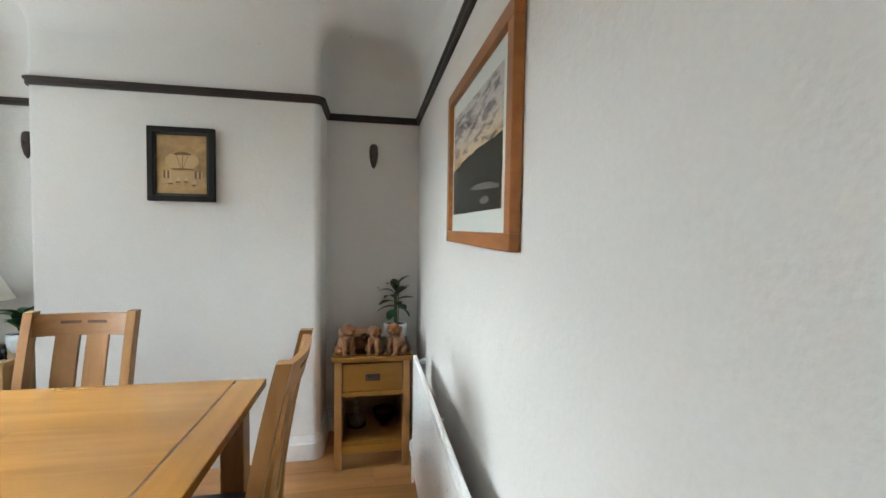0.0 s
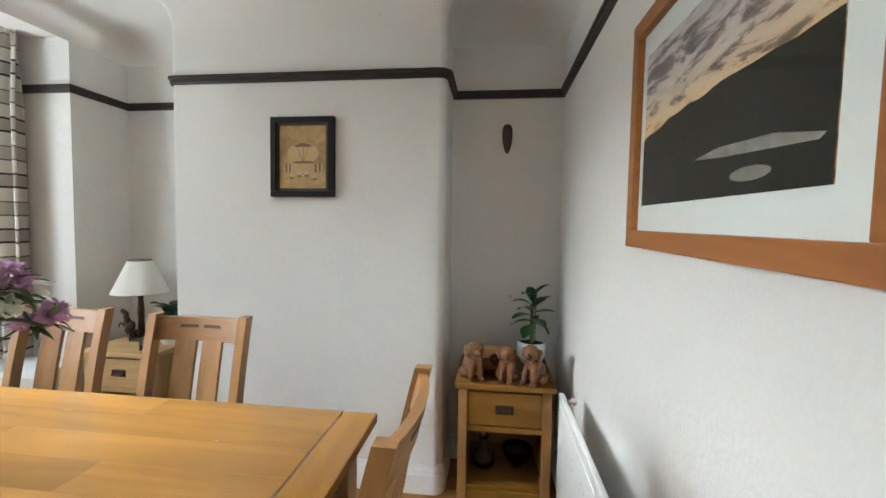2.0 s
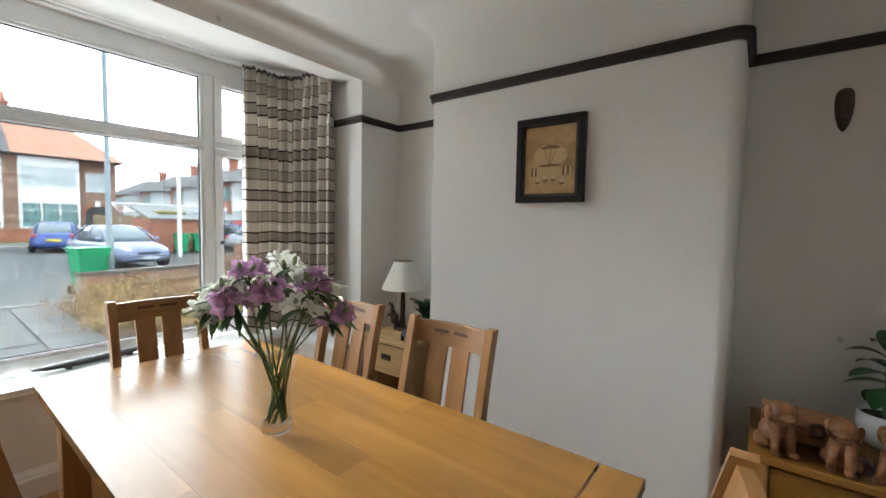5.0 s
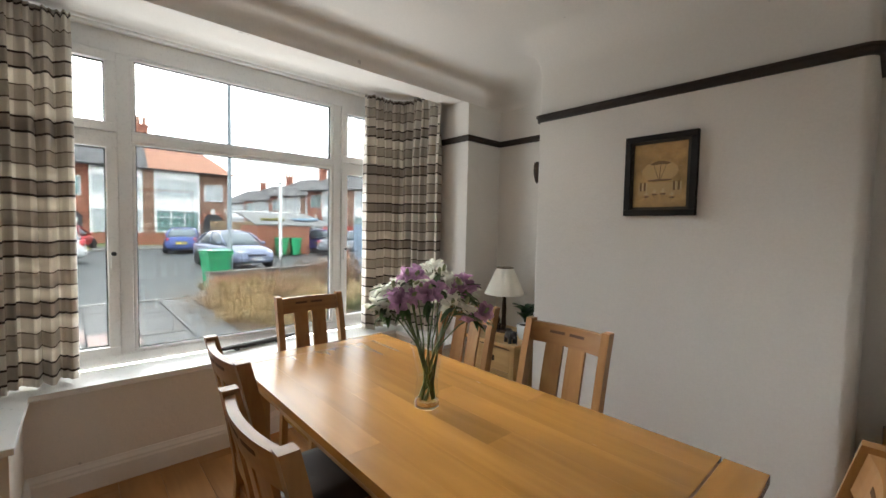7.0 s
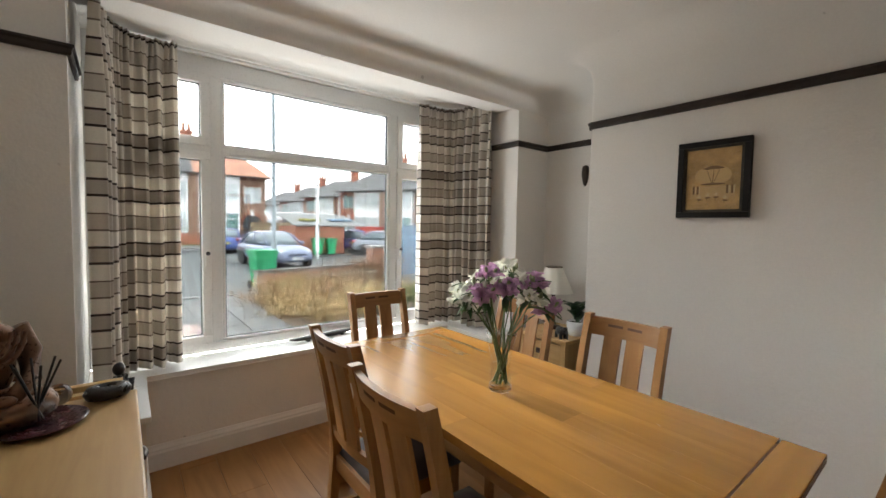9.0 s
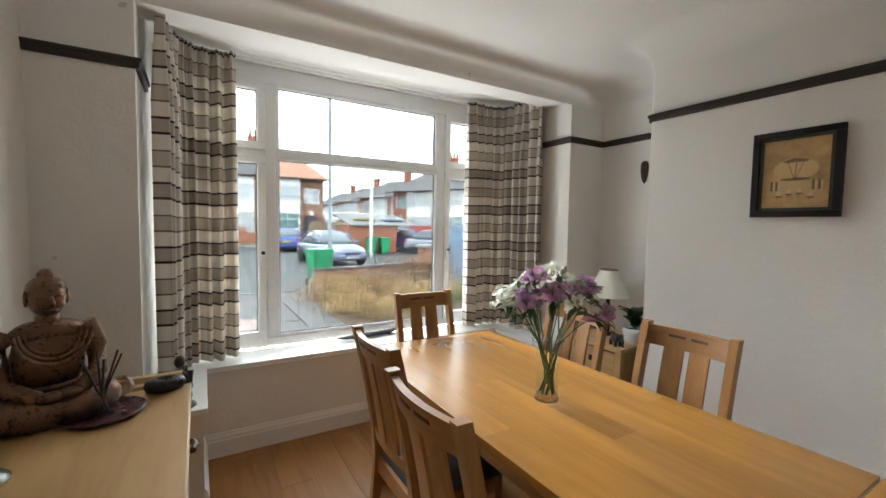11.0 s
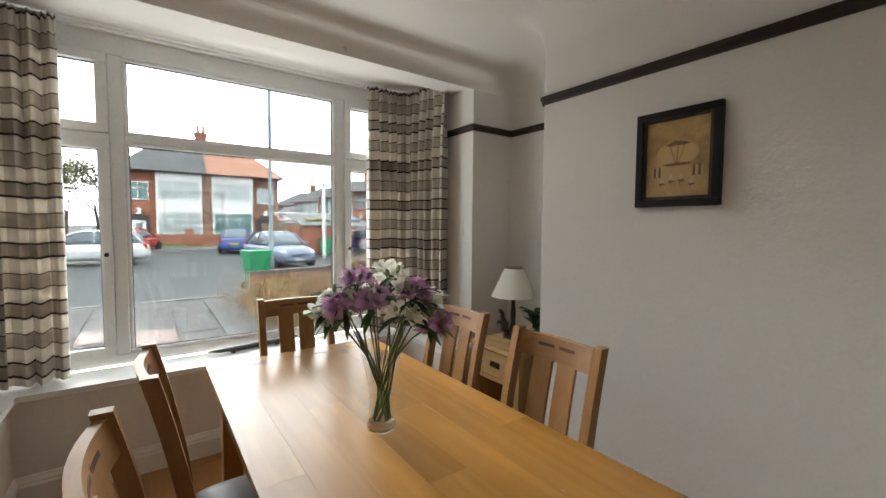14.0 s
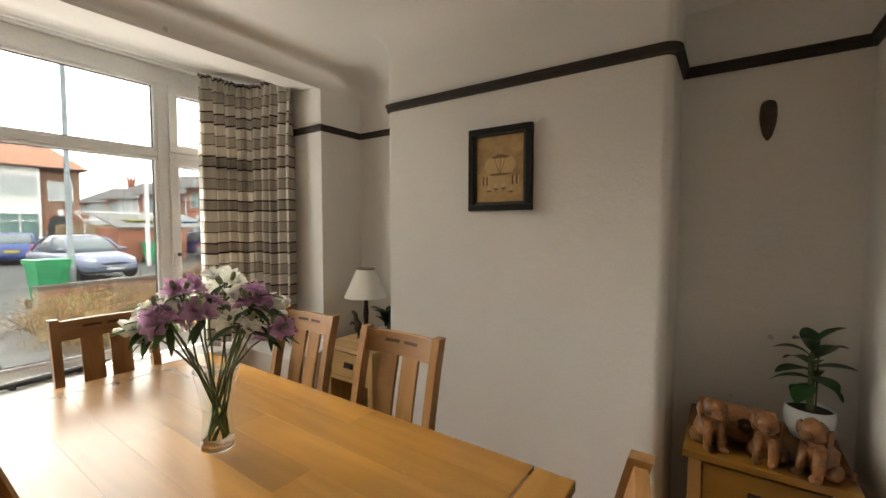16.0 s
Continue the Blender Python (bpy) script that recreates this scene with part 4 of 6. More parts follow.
rnd = random.Random(5)
bud_bm = bmesh.new()
ball(bud_bm, (0, 0, 0.016), 0.0075, (1, 1, 2.2), 8, 6)
bud_me = mesh_of("bud", bud_bm, surface("green_bud", (0.35, 0.40, 0.22), 0.6, var=0.25, scale=60), True)
PURPLE_AT = (Vector((0.045, -0.095)), Vector((0.115, 0.10)))
for i in range(17):
    a = i * 2.399 + rnd.uniform(-0.25, 0.25)
    spread = 0.03 + 0.165 * math.sqrt((i + 0.5) / 17)
    top = 0.485 - 3.0 * spread * spread + rnd.uniform(-0.035, 0.035)
    head = Vector((spread * math.cos(a), spread * math.sin(a), top))
    b = a + math.pi + rnd.uniform(-0.8, 0.8)
    foot = Vector((0.030 * math.cos(b), 0.030 * math.sin(b), 0.002))
    waist = Vector((rnd.uniform(-0.022, 0.022), rnd.uniform(-0.022, 0.022), 0.072))
    out = rnd.uniform(0.036, 0.056)
    neck = Vector((out * math.cos(a), out * math.sin(a), 0.215))
    mid = neck.lerp(head, 0.5) + Vector((rnd.uniform(-0.01, 0.01), rnd.uniform(-0.01, 0.01), 0.012))
    sm = bmesh.new()
    tube(sm, [foot, waist, waist.lerp(neck, 0.55), neck, mid, head], [0.0036, 0.0036, 0.0034, 0.0032, 0.003, 0.0022], 6)
    part("stem", sm, STEM, bouquet, smooth=True)
    purple = min((Vector((head.x, head.y)) - p).length for p in PURPLE_AT) < 0.08
    n = rnd.choice((5, 6, 6))
    for k in range(n):
        q = 2 * math.pi * k / n + rnd.uniform(-0.4, 0.4)
        tilt = rnd.uniform(10, 85)
        base = head + Vector((0.028 * math.cos(q), 0.028 * math.sin(q), rnd.uniform(-0.035, 0.02)))
        m = Matrix.Translation(base) @ Matrix.Rotation(q, 4, "Z") @ Matrix.Rotation(radians(tilt), 4, "Y") @ Matrix.Scale(rnd.uniform(0.72, 1.05), 4)
        piece("flower", rnd.choice(lilacs if purple else whites), bouquet, m)
        pedicel = bmesh.new()
        tube(pedicel, [head - Vector((0, 0, 0.03)), base], [0.0016, 0.0013], 5)
        part("flower_stalk", pedicel, STEM, bouquet)
    for k in range(2):
        q = rnd.uniform(0, 6.28)
        piece("bud", bud_me, bouquet, Matrix.Translation(head + Vector((0.03 * math.cos(q), 0.03 * math.sin(q), 0.004))) @ Matrix.Rotation(q, 4, "Z") @ Matrix.Rotation(radians(rnd.uniform(15, 60)), 4, "Y"))
    for k in range(6 if spread > 0.12 else 4):
        q = a + rnd.uniform(-1.7, 1.7)
        at = mid.lerp(head, rnd.uniform(0.45, 0.95))
        m = Matrix.Translation(at) @ Matrix.Rotation(q - math.pi / 2, 4, "Z") @ Matrix.Rotation(radians(rnd.uniform(-25, 35)), 4, "X") @ Matrix.Scale(rnd.uniform(0.7, 1.25), 4)
        piece("leaf", leaf_me, bouquet, m)


# ---- table lamp, elephant and plant on the pale cabinet ----
SHADE = surface("cream_lampshade", (0.84, 0.81, 0.72), 0.8, var=0.05, fine=200)
CH = 0.667
lamp = thing("table_lamp", "cream coolie shade on a bronze horse figure base, unlit", "lamp", m=pose(-2.235, 2.835, CH))
bm = lathe([(0.150, 0.300), (0.152, 0.297), (0.063, 0.495), (0.060, 0.495), (0.149, 0.302)], 40)
part("shade", bm, SHADE, lamp, "cream fabric shade", smooth=False)
BRASS = surface("aged_brass", (0.16, 0.10, 0.05), 0.35, metal=0.8, var=0.3, scale=20)
part("shade_ring", lathe([(0.0635, 0.492), (0.065, 0.495), (0.065, 0.499), (0.0615, 0.499), (0.0615, 0.492)], 32), BRASS, lamp, "dark rim")
part("column", lathe([(0.016, 0.02), (0.020, 0.06), (0.016, 0.12), (0.019, 0.18), (0.013, 0.26), (0.022, 0.285), (0.012, 0.30), (0.008, 0.40)], 14), BRONZE, lamp, smooth=True)
bm = bmesh.new()
ball(bm, (0, 0, 0.012), 0.075, (1.0, 0.8, 0.22))
rumple(bm, 0.008, 22)
part("base", bm, BRONZE, lamp, smooth=True)
bm = bmesh.new()
# rearing horse beside the column
ball(bm, (-0.035, -0.045, 0.085), 0.03, (0.9, 0.8, 1.5), rot=(0, 25, 0))
tube(bm, [(-0.04, -0.045, 0.11), (-0.055, -0.05, 0.15), (-0.05, -0.052, 0.178)], [0.019, 0.015, 0.012])
ball(bm, (-0.062, -0.054, 0.180), 0.016, (1.9, 0.8, 0.9), rot=(0, 35, 0))
for s in (-1, 1):
    tube(bm, [(-0.05, -0.045 + s * 0.012, 0.10), (-0.085, -0.047 + s * 0.014, 0.115), (-0.095, -0.047 + s * 0.014, 0.09)], [0.009, 0.006, 0.005], 6)
    tube(bm, [(-0.02, -0.045 + s * 0.014, 0.06), (-0.01, -0.045 + s * 0.015, 0.03), (-0.025, -0.045 + s * 0.015, 0.005)], [0.012, 0.008, 0.006], 6)
tube(bm, [(-0.012, -0.04, 0.07), (0.02, -0.035, 0.06), (0.03, -0.03, 0.025)], [0.008, 0.007, 0.003], 6)
part("horse_figure", bm, BRONZE, lamp, "small rearing horse", smooth=True)

DARKFIG = surface("black_carved_stone", (0.018, 0.016, 0.016), 0.38, var=0.3, fine=90)
bm = bmesh.new()
ball(bm, (0, 0, 0.052), 0.036, (1.35, 0.85, 0.9))
ball(bm, (0.05, 0, 0.066), 0.024, (0.9, 0.85, 1.0))
for s in (-1, 1):
    ball(bm, (0.042, s * 0.022, 0.066), 0.02, (0.5, 0.3, 1.0))
    for x in (-0.028, 0.028):
        tube(bm, [(x, s * 0.018, 0.045), (x, s * 0.018, 0.0)], [0.012, 0.012], 8)
tube(bm, [(0.068, 0, 0.062), (0.082, 0, 0.04), (0.08, 0, 0.018), (0.09, 0, 0.01)], [0.012, 0.009, 0.006, 0.004], 6)
solid("elephant_figurine", bm, DARKFIG, "small black elephant figurine on the pale cabinet", "figurine", smooth=True, m=pose(-2.02, 2.645, CH, 0, 0, -20))

POT = surface("white_glazed_pot", (0.76, 0.77, 0.77), 0.2, var=0.03, relief=0.0)
SOIL = surface("dark_soil", (0.03, 0.02, 0.014), 0.95, var=0.4, fine=70, relief=0.8)
GREEN = surface("dark_green_leaf", (0.018, 0.062, 0.016), 0.35, var=0.35, scale=20)


def leaf_blade(length, width, droop, name="leaf", mat=GREEN, fold=0.25):
    bm = bmesh.new()
    rows = []
    for j in range(9):
        f = j / 8
        w = width * math.sin(math.pi * (0.04 + 0.94 * f)) ** 0.75
        rows.append([bm.verts.new((k * w, length * f * (1 - 0.25 * droop * f), length * (0.35 * f - droop * f * f) + fold * w * abs(k))) for k in (-1, -0.5, 0, 0.5, 1)])
    for a, b in zip(rows, rows[1:]):
        for k in range(4):
            bm.faces.new((a[k], a[k + 1], b[k + 1], b[k]))
    return mesh_of(name, bm, mat, True)


def pot_body(r, h):
    return lathe([(r * 0.62, 0), (r * 0.72, 0.004), (r * 0.93, h * 0.35), (r, h * 0.7), (r * 0.97, h), (r * 0.92, h), (r * 0.93, h * 0.85), (0.0008, h * 0.84)], 28)


plant = thing("potted_plant", "leafy green plant in a white pot on the pale cabinet", "plant", m=pose(-2.0, 2.80, CH))
part("pot", pot_body(0.066, 0.11), POT, plant, "white glazed pot", smooth=True)
part("soil", lathe([(0.0008, 0.090), (0.061, 0.0925), (0.061, 0.096), (0.0008, 0.100)], 20), SOIL, plant)
lm = [leaf_blade(0.15, 0.045, 0.45), leaf_blade(0.13, 0.05, 0.3)]
for i in range(11):
    a = i * 2.4
    piece("leaf", lm[i % 2], plant, Matrix.Translation((0.015 * math.cos(a), 0.015 * math.sin(a), 0.10 + 0.012 * i)) @ Matrix.Rotation(a, 4, "Z") @ Matrix.Rotation(radians(48 - 3 * i), 4, "X") @ Matrix.Scale(0.8 + 0.02 * i, 4))

# ---- plant and carvings on the alcove cabinet ----
plant = thing("potted_plant", "small cane plant in a round white pot on the cabinet", "plant", m=pose(0.145, 2.80, CH))
part("pot", pot_body(0.077, 0.118), POT, plant, "round white glazed pot", smooth=True)
part("soil", lathe([(0.0008, 0.096), (0.071, 0.099), (0.071, 0.104), (0.0008, 0.108)], 20), SOIL, plant)
bm = bmesh.new()
tube(bm, [(0, 0, 0.095), (0.002, 0.001, 0.18), (-0.002, 0.0, 0.32)], [0.012, 0.010, 0.009], 8)
part("cane", bm, surface("plant_cane", (0.12, 0.15, 0.05), 0.6, var=0.3, scale=40), plant)
bm = bmesh.new()
tube(bm, [(0.018, 0.01, 0.10), (0.020, 0.01, 0.37)], [0.003, 0.003], 6)
part("stake", bm, surface("plant_stake", (0.10, 0.09, 0.04), 0.7), plant, "thin support stick")
lm = [leaf_blade(0.165, 0.036, 0.34), leaf_blade(0.15, 0.038, 0.22), leaf_blade(0.16, 0.033, 0.52)]
for i in range(16):
    a = i * 2.4 + 0.3
    z = 0.195 + 0.0105 * i
    piece("leaf", lm[i % 3], plant, Matrix.Translation((0, 0, z)) @ Matrix.Rotation(a, 4, "Z") @ Matrix.Rotation(radians(-34 + 4.8 * i), 4, "X") @ Matrix.Scale(0.92 - 0.008 * i, 4))

CARVED = surface("carved_orange_wood", (0.25, 0.108, 0.038), 0.34, var=0.5, scale=30, fine=110, relief=0.4)
HOLLOW = surface("dark_wood_hollow", (0.045, 0.02, 0.01), 0.7)


def carved_dog(lean):
    bm = bmesh.new()
    ball(bm, (0, 0.01, 0.045), 0.042, (0.95, 1.0, 1.1))
    ball(bm, (0, -0.012, 0.082), 0.033, (0.95, 0.9, 1.2), rot=(lean, 0, 0))
    ball(bm, (0, -0.028, 0.128), 0.034, (1.0, 0.95, 0.95))
    ball(bm, (0, -0.058, 0.120), 0.018, (1.0, 1.2, 0.8))
    for s in (-1, 1):
        ball(bm, (s * 0.033, -0.022, 0.118), 0.019, (0.5, 0.8, 1.5), rot=(0, s * 12, 0))
        tube(bm, [(s * 0.018, -0.03, 0.085), (s * 0.02, -0.042, 0.04), (s * 0.02, -0.045, 0.008)], [0.014, 0.012, 0.011], 8)
        ball(bm, (s * 0.021, -0.052, 0.009), 0.014, (0.9, 1.4, 0.65))
        ball(bm, (s * 0.034, 0.004, 0.022), 0.026, (0.7, 1.3, 0.85))
    tube(bm, [(0.02, 0.045, 0.02), (0.05, 0.05, 0.012), (0.065, 0.03, 0.01)], [0.011, 0.009, 0.005], 6)
    return rumple(rumple(bm, 0.006, 38), 0.003, 110)


solid("carved_dog", carved_dog(-12), CARVED, "carved orange wood dog on the alcove cabinet", "carving", group="carved dogs on the cabinet", smooth=True, m=pose(-0.165, 2.53, CH, 0, 0, 25) @ Matrix.Scale(1.12, 4))
solid("carved_dog", carved_dog(-5), CARVED, "smaller carved wood dog beside the log", "carving", group="carved dogs on the cabinet", smooth=True, m=pose(0.005, 2.52, CH, 0, 0, -10) @ Matrix.Scale(1.06, 4))
solid("carved_dog", carved_dog(-20), CARVED, "carved wood dog in front of the white pot", "carving", group="carved dogs on the cabinet", smooth=True, m=pose(0.135, 2.505, CH, 0, 0, -35) @ Matrix.Scale(1.16, 4))
log = thing("carved_log", "hollow carved wood log behind the dogs", "carving", m=pose(-0.085, 2.62, CH))
bm = bmesh.new()
steps = 18
o0, o1, i0, i1 = [], [], [], []
for k in range(steps):
    a = 2 * math.pi * k / steps
    j = 1 + 0.10 * math.sin(3 * a) + 0.06 * math.sin(7 * a)
    for lst, r, x in ((o0, 0.066, -0.12), (o1, 0.060, 0.12), (i0, 0.048, -0.12), (i1, 0.043, 0.12)):
        lst.append(bm.verts.new((x, r * j * math.cos(a), 0.066 + r * j * math.sin(a))))
for k in range(steps):
    q = (k + 1) % steps
    bm.faces.new((o0[k], o0[q], o1[q], o1[k]))
    bm.faces.new((i0[q], i0[k], i1[k], i1[q]))
    bm.faces.new((o0[q], o0[k], i0[k], i0[q]))
    bm.faces.new((o1[k], o1[q], i1[q], i1[k]))
part("log_shell", bm, CARVED, log)
part("knot", lathe([(0.022, 0), (0.026, 0.008), (0.016, 0.012), (0.0008, 0.006)], 12), HOLLOW, log, "dark knot hole").matrix_basis = pose(0.03, -0.056, 0.085, 90)

# glass decanter on the open shelf
deca = thing("glass_decanter", "clear glass decanter on the cabinet's open shelf", "decanter", m=pose(-0.10, 2.64, 0.165))
part("body", lathe([(0.045, 0), (0.06, 0.02), (0.055, 0.06), (0.022, 0.10), (0.018, 0.14), (0.026, 0.155), (0.022, 0.155), (0.014, 0.14), (0.018, 0.10), (0.05, 0.06), (0.055, 0.022), (0.0008, 0.01)], 24), GLASS, deca, smooth=True)
part("stopper", lathe([(0.011, 0.145), (0.011, 0.156), (0.019, 0.168), (0.016, 0.185), (0.0008, 0.192)], 14), GLASS, deca, smooth=True)
bowl = solid("glass_bowl", lathe([(0.03, 0), (0.034, 0.01), (0.06, 0.05), (0.075, 0.10), (0.072, 0.10), (0.056, 0.05), (0.0008, 0.014)], 24), GLASS, "clear glass bowl on the cabinet's open shelf", "bowl", smooth=True, m=pose(0.07, 2.66, 0.165))


# ---- wall carvings ----
def wall_mask():
    """Slim carved mask, pointed below, with a rounded top; hangs on a wall that faces -y."""
    bm = bmesh.new()
    prof = [(0.004, 0.0), (0.016, 0.02), (0.026, 0.06), (0.030, 0.10), (0.029, 0.135), (0.026, 0.152), (0.019, 0.163), (0.008, 0.168)]
    rings = []
    n = 12
    for w, z in prof:
        rings.append([bm.verts.new((w * math.cos(math.pi * k / n + math.pi), -0.001 - w * 1.05 * abs(math.sin(math.pi * k / n)), z)) for k in range(n + 1)])
    for a, b in zip(rings, rings[1:]):
        for k in range(n):
            bm.faces.new((a[k], a[k + 1], b[k + 1], b[k]))
        bm.faces.new((a[n], a[0], b[0], b[n]))
    bm.faces.new(rings[0])
    bm.faces.new(rings[-1])
    for s in (-1, 1):
        ball(bm, (s * 0.011, -0.028, 0.112), 0.006, (1, 0.6, 0.5), 8, 6)
    tube(bm, [(0, -0.031, 0.115), (0, -0.036, 0.085), (0, -0.031, 0.075)], [0.003, 0.005, 0.004], 6)
    ball(bm, (0, -0.028, 0.055), 0.008, (1.2, 0.6, 0.4), 8, 6)
    return bm


DARKWOOD = surface("dark_carved_wood", (0.055, 0.032, 0.02), 0.45, var=0.4, scale=30)
solid("wall_mask", wall_mask(), DARKWOOD, "slim dark carved wooden mask on the alcove wall", "wall carving", group="wall carvings in the alcoves", m=pose(-0.005, YR, 1.825))
solid("wall_mask", wall_mask(), DARKWOOD, "slim dark carved wooden mask above the lamp", "wall carving", group="wall carvings in the alcoves", m=pose(-2.135, YL, 1.815))


# ---- on the sideboard ----
STATUE = surface("worn_bronze_gilt", (0.17, 0.088, 0.05), 0.30, metal=0.5, var=0.3, scale=9, fine=60, relief=0.12)
bm = bmesh.new()
# seated figure: crossed legs, torso, robe, arms, head with topknot
ball(bm, (0, 0, 0.06), 0.085, (1.55, 1.15, 0.7), 20, 12)
for s in (-1, 1):
    ball(bm, (s * 0.115, -0.055, 0.055), 0.062, (1.05, 1.35, 0.8), 16, 10, rot=(0, 0, s * 28))
    tube(bm, [(s * 0.15, -0.05, 0.05), (s * 0.07, -0.125, 0.045), (s * -0.02, -0.13, 0.05)], [0.05, 0.045, 0.032], 12)
    tube(bm, [(s * 0.098, 0.0, 0.285), (s * 0.135, -0.005, 0.205), (s * 0.125, -0.045, 0.13), (s * 0.055, -0.115, 0.095)], [0.042, 0.036, 0.03, 0.024], 12)
    ball(bm, (s * 0.028, -0.125, 0.095), 0.028, (1.3, 0.9, 0.6))
    ball(bm, (s * 0.054, 0.0, 0.385), 0.014, (0.5, 0.7, 1.9))
ball(bm, (0, 0.005, 0.185), 0.095, (1.08, 0.8, 1.35), 20, 14)
ball(bm, (0, 0.0, 0.275), 0.06, (1.75, 0.95, 0.7), 16, 10)
tube(bm, [(0, 0, 0.29), (0, -0.002, 0.335)], [0.036, 0.032], 14)
ball(bm, (0, -0.004, 0.385), 0.056, (0.92, 1.0, 1.15), 20, 14)
ball(bm, (0, 0.006, 0.415), 0.054, (1.02, 1.05, 0.72), 18, 10)
ball(bm, (0, 0.008, 0.455), 0.024, (1, 1, 0.9), 12, 8)
tube(bm, [(0, -0.058, 0.392), (0, -0.070, 0.372), (0, -0.060, 0.364)], [0.006, 0.010, 0.008], 8)
for s in (-1, 1):
    tube(bm, [(s * 0.036, -0.045, 0.392), (s * 0.02, -0.058, 0.395), (s * 0.008, -0.057, 0.390)], [0.003, 0.005, 0.003], 6)
tube(bm, [(-0.02, -0.054, 0.350), (0, -0.060, 0.348), (0.02, -0.054, 0.350)], [0.003, 0.006, 0.003], 6)
for k in range(3):
    r = 0.075 + 0.014 * k
    tube(bm, [(r * math.cos(a), -0.055 - 0.012 * k - 0.02 * abs(math.sin(a)), 0.285 - r * 0.95 * abs(math.sin(a))) for a in [math.pi + math.pi * q / 10 for q in range(11)]], 0.007, 6)
tube(bm, [(0.125 * math.cos(a), 0.09 * math.sin(a), 0.115) for a in [math.pi * 2 * q / 20 for q in range(21)]], 0.010, 6)
bm2 = lathe([(0.16, 0), (0.165, 0.008), (0.15, 0.02)], 24)
for v in bm2.verts:
    v.co.y *= 0.85
me_tmp = bpy.data.meshes.new("tmp")
bm2.to_mesh(me_tmp)
bm2.free()
bm.from_mesh(me_tmp)
bpy.data.meshes.remove(me_tmp)
solid("buddha_statue", bm, STATUE, "seated bronze-coloured statue on the pale sideboard", "statue", smooth=True, m=pose(-1.925, -0.225, DZ, 0, 0, 115) @ Matrix.Diagonal((0.86, 0.86, 0.96, 1)))

PLATE = surface("dark_red_plate", (0.055, 0.018, 0.02), 0.25, var=0.25)
tray = solid("tray", lathe([(0.05, 0.0), (0.085, 0.004), (0.108, 0.014), (0.109, 0.018), (0.084, 0.008), (0.0008, 0.006)], 32), PLATE, "dark red curved dish under the reed diffuser", "dish", smooth=True, m=pose(-1.845, -0.085, DZ))
diff = thing("reed_diffuser", "glass reed diffuser with dark sticks on a dish", "diffuser", m=pose(-1.85, -0.09, DZ + 0.0065))
part("bottle", lathe([(0.036, 0), (0.041, 0.005), (0.041, 0.045), (0.034, 0.056), (0.018, 0.060), (0.018, 0.075), (0.015, 0.075), (0.015, 0.058), (0.036, 0.045), (0.036, 0.008), (0.0008, 0.007)], 24), THIN_GLASS, diff, "squat clear glass bottle", smooth=True)
part("oil", lathe([(0.0008, 0.008), (0.0345, 0.009), (0.0345, 0.026), (0.0008, 0.026)], 20), pane_mat("diffuser_oil", (0.90, 0.88, 0.92), 0.06), diff)
for k in range(6):
    a = k * 1.05 + 0.3
    bm = bmesh.new()
    tube(bm, [(-0.014 * math.cos(a), -0.014 * math.sin(a), 0.012), (0.012 * math.cos(a), 0.012 * math.sin(a), 0.076), (0.055 * math.cos(a), 0.055 * math.sin(a), 0.185)], 0.0032, 6)
    part("reed", bm, GASKET, diff, "black reed stick")
MERCURY = surface("silvered_green_glass", (0.42, 0.45, 0.40), 0.22, metal=0.55, var=0.4, scale=18, fine=70, relief=0.3)
ch = thing("candle_holder", "tall silvered grey-green glass candle holder on the sideboard", "candle holder", m=pose(-1.55, -0.275, DZ))
part("foot", lathe([(0.0008, 0), (0.062, 0), (0.064, 0.006), (0.052, 0.016), (0.03, 0.03), (0.026, 0.05)], 28), MERCURY, ch, smooth=True)
part("stem", lathe([(0.026, 0.05), (0.034, 0.07), (0.026, 0.095), (0.024, 0.15), (0.03, 0.20), (0.036, 0.225)], 24), MERCURY, ch, smooth=True)
part("cup", lathe([(0.036, 0.225), (0.050, 0.245), (0.055, 0.27), (0.056, 0.288), (0.049, 0.288), (0.047, 0.262), (0.0008, 0.255)], 28), MERCURY, ch, smooth=True)
STONE = surface("black_polished_stone", (0.016, 0.016, 0.017), 0.3, var=0.3, fine=70)
bm = lathe([(0.03, 0), (0.058, 0.008), (0.066, 0.026), (0.058, 0.042), (0.030, 0.048), (0.024, 0.045), (0.020, 0.036), (0.0008, 0.034)], 28)
for v in bm.verts:
    v.co.x *= 0.75
solid("stone_tealight_holder", bm, STONE, "black polished pebble tealight holder on the sideboard", "candle holder", smooth=True, m=pose(-1.985, 0.065, DZ, 0, 0, 10))
# small turned pieces behind the diffuser
bm = bmesh.new()
ball(bm, (0, 0, 0.036), 0.036, (1, 1, 0.98), 20, 12)
solid("glass_ball", bm, glass_mat("brown_glass", (0.55, 0.45, 0.36)), "brown glass ball beside the statue", "ornament", smooth=True, m=pose(-2.0, -0.06, DZ))

# figure seated in thought on the boxed shelf
bm = bmesh.new()
bm2 = lathe([(0.052, 0), (0.054, 0.006), (0.046, 0.016)], 20)
me_tmp = bpy.data.meshes.new("tmp")
bm2.to_mesh(me_tmp)
bm2.free()
bm.from_mesh(me_tmp)
bpy.data.meshes.remove(me_tmp)
ball(bm, (-0.01, 0, 0.05), 0.036, (0.9, 0.9, 1.1))
ball(bm, (-0.012, 0, 0.10), 0.03, (1.0, 1.0, 0.8))
tube(bm, [(-0.014, 0, 0.10), (-0.006, 0, 0.15), (0.012, 0, 0.19)], [0.030, 0.034, 0.026], 12)
ball(bm, (0.032, 0, 0.232), 0.026, (1, 0.9, 1.15))
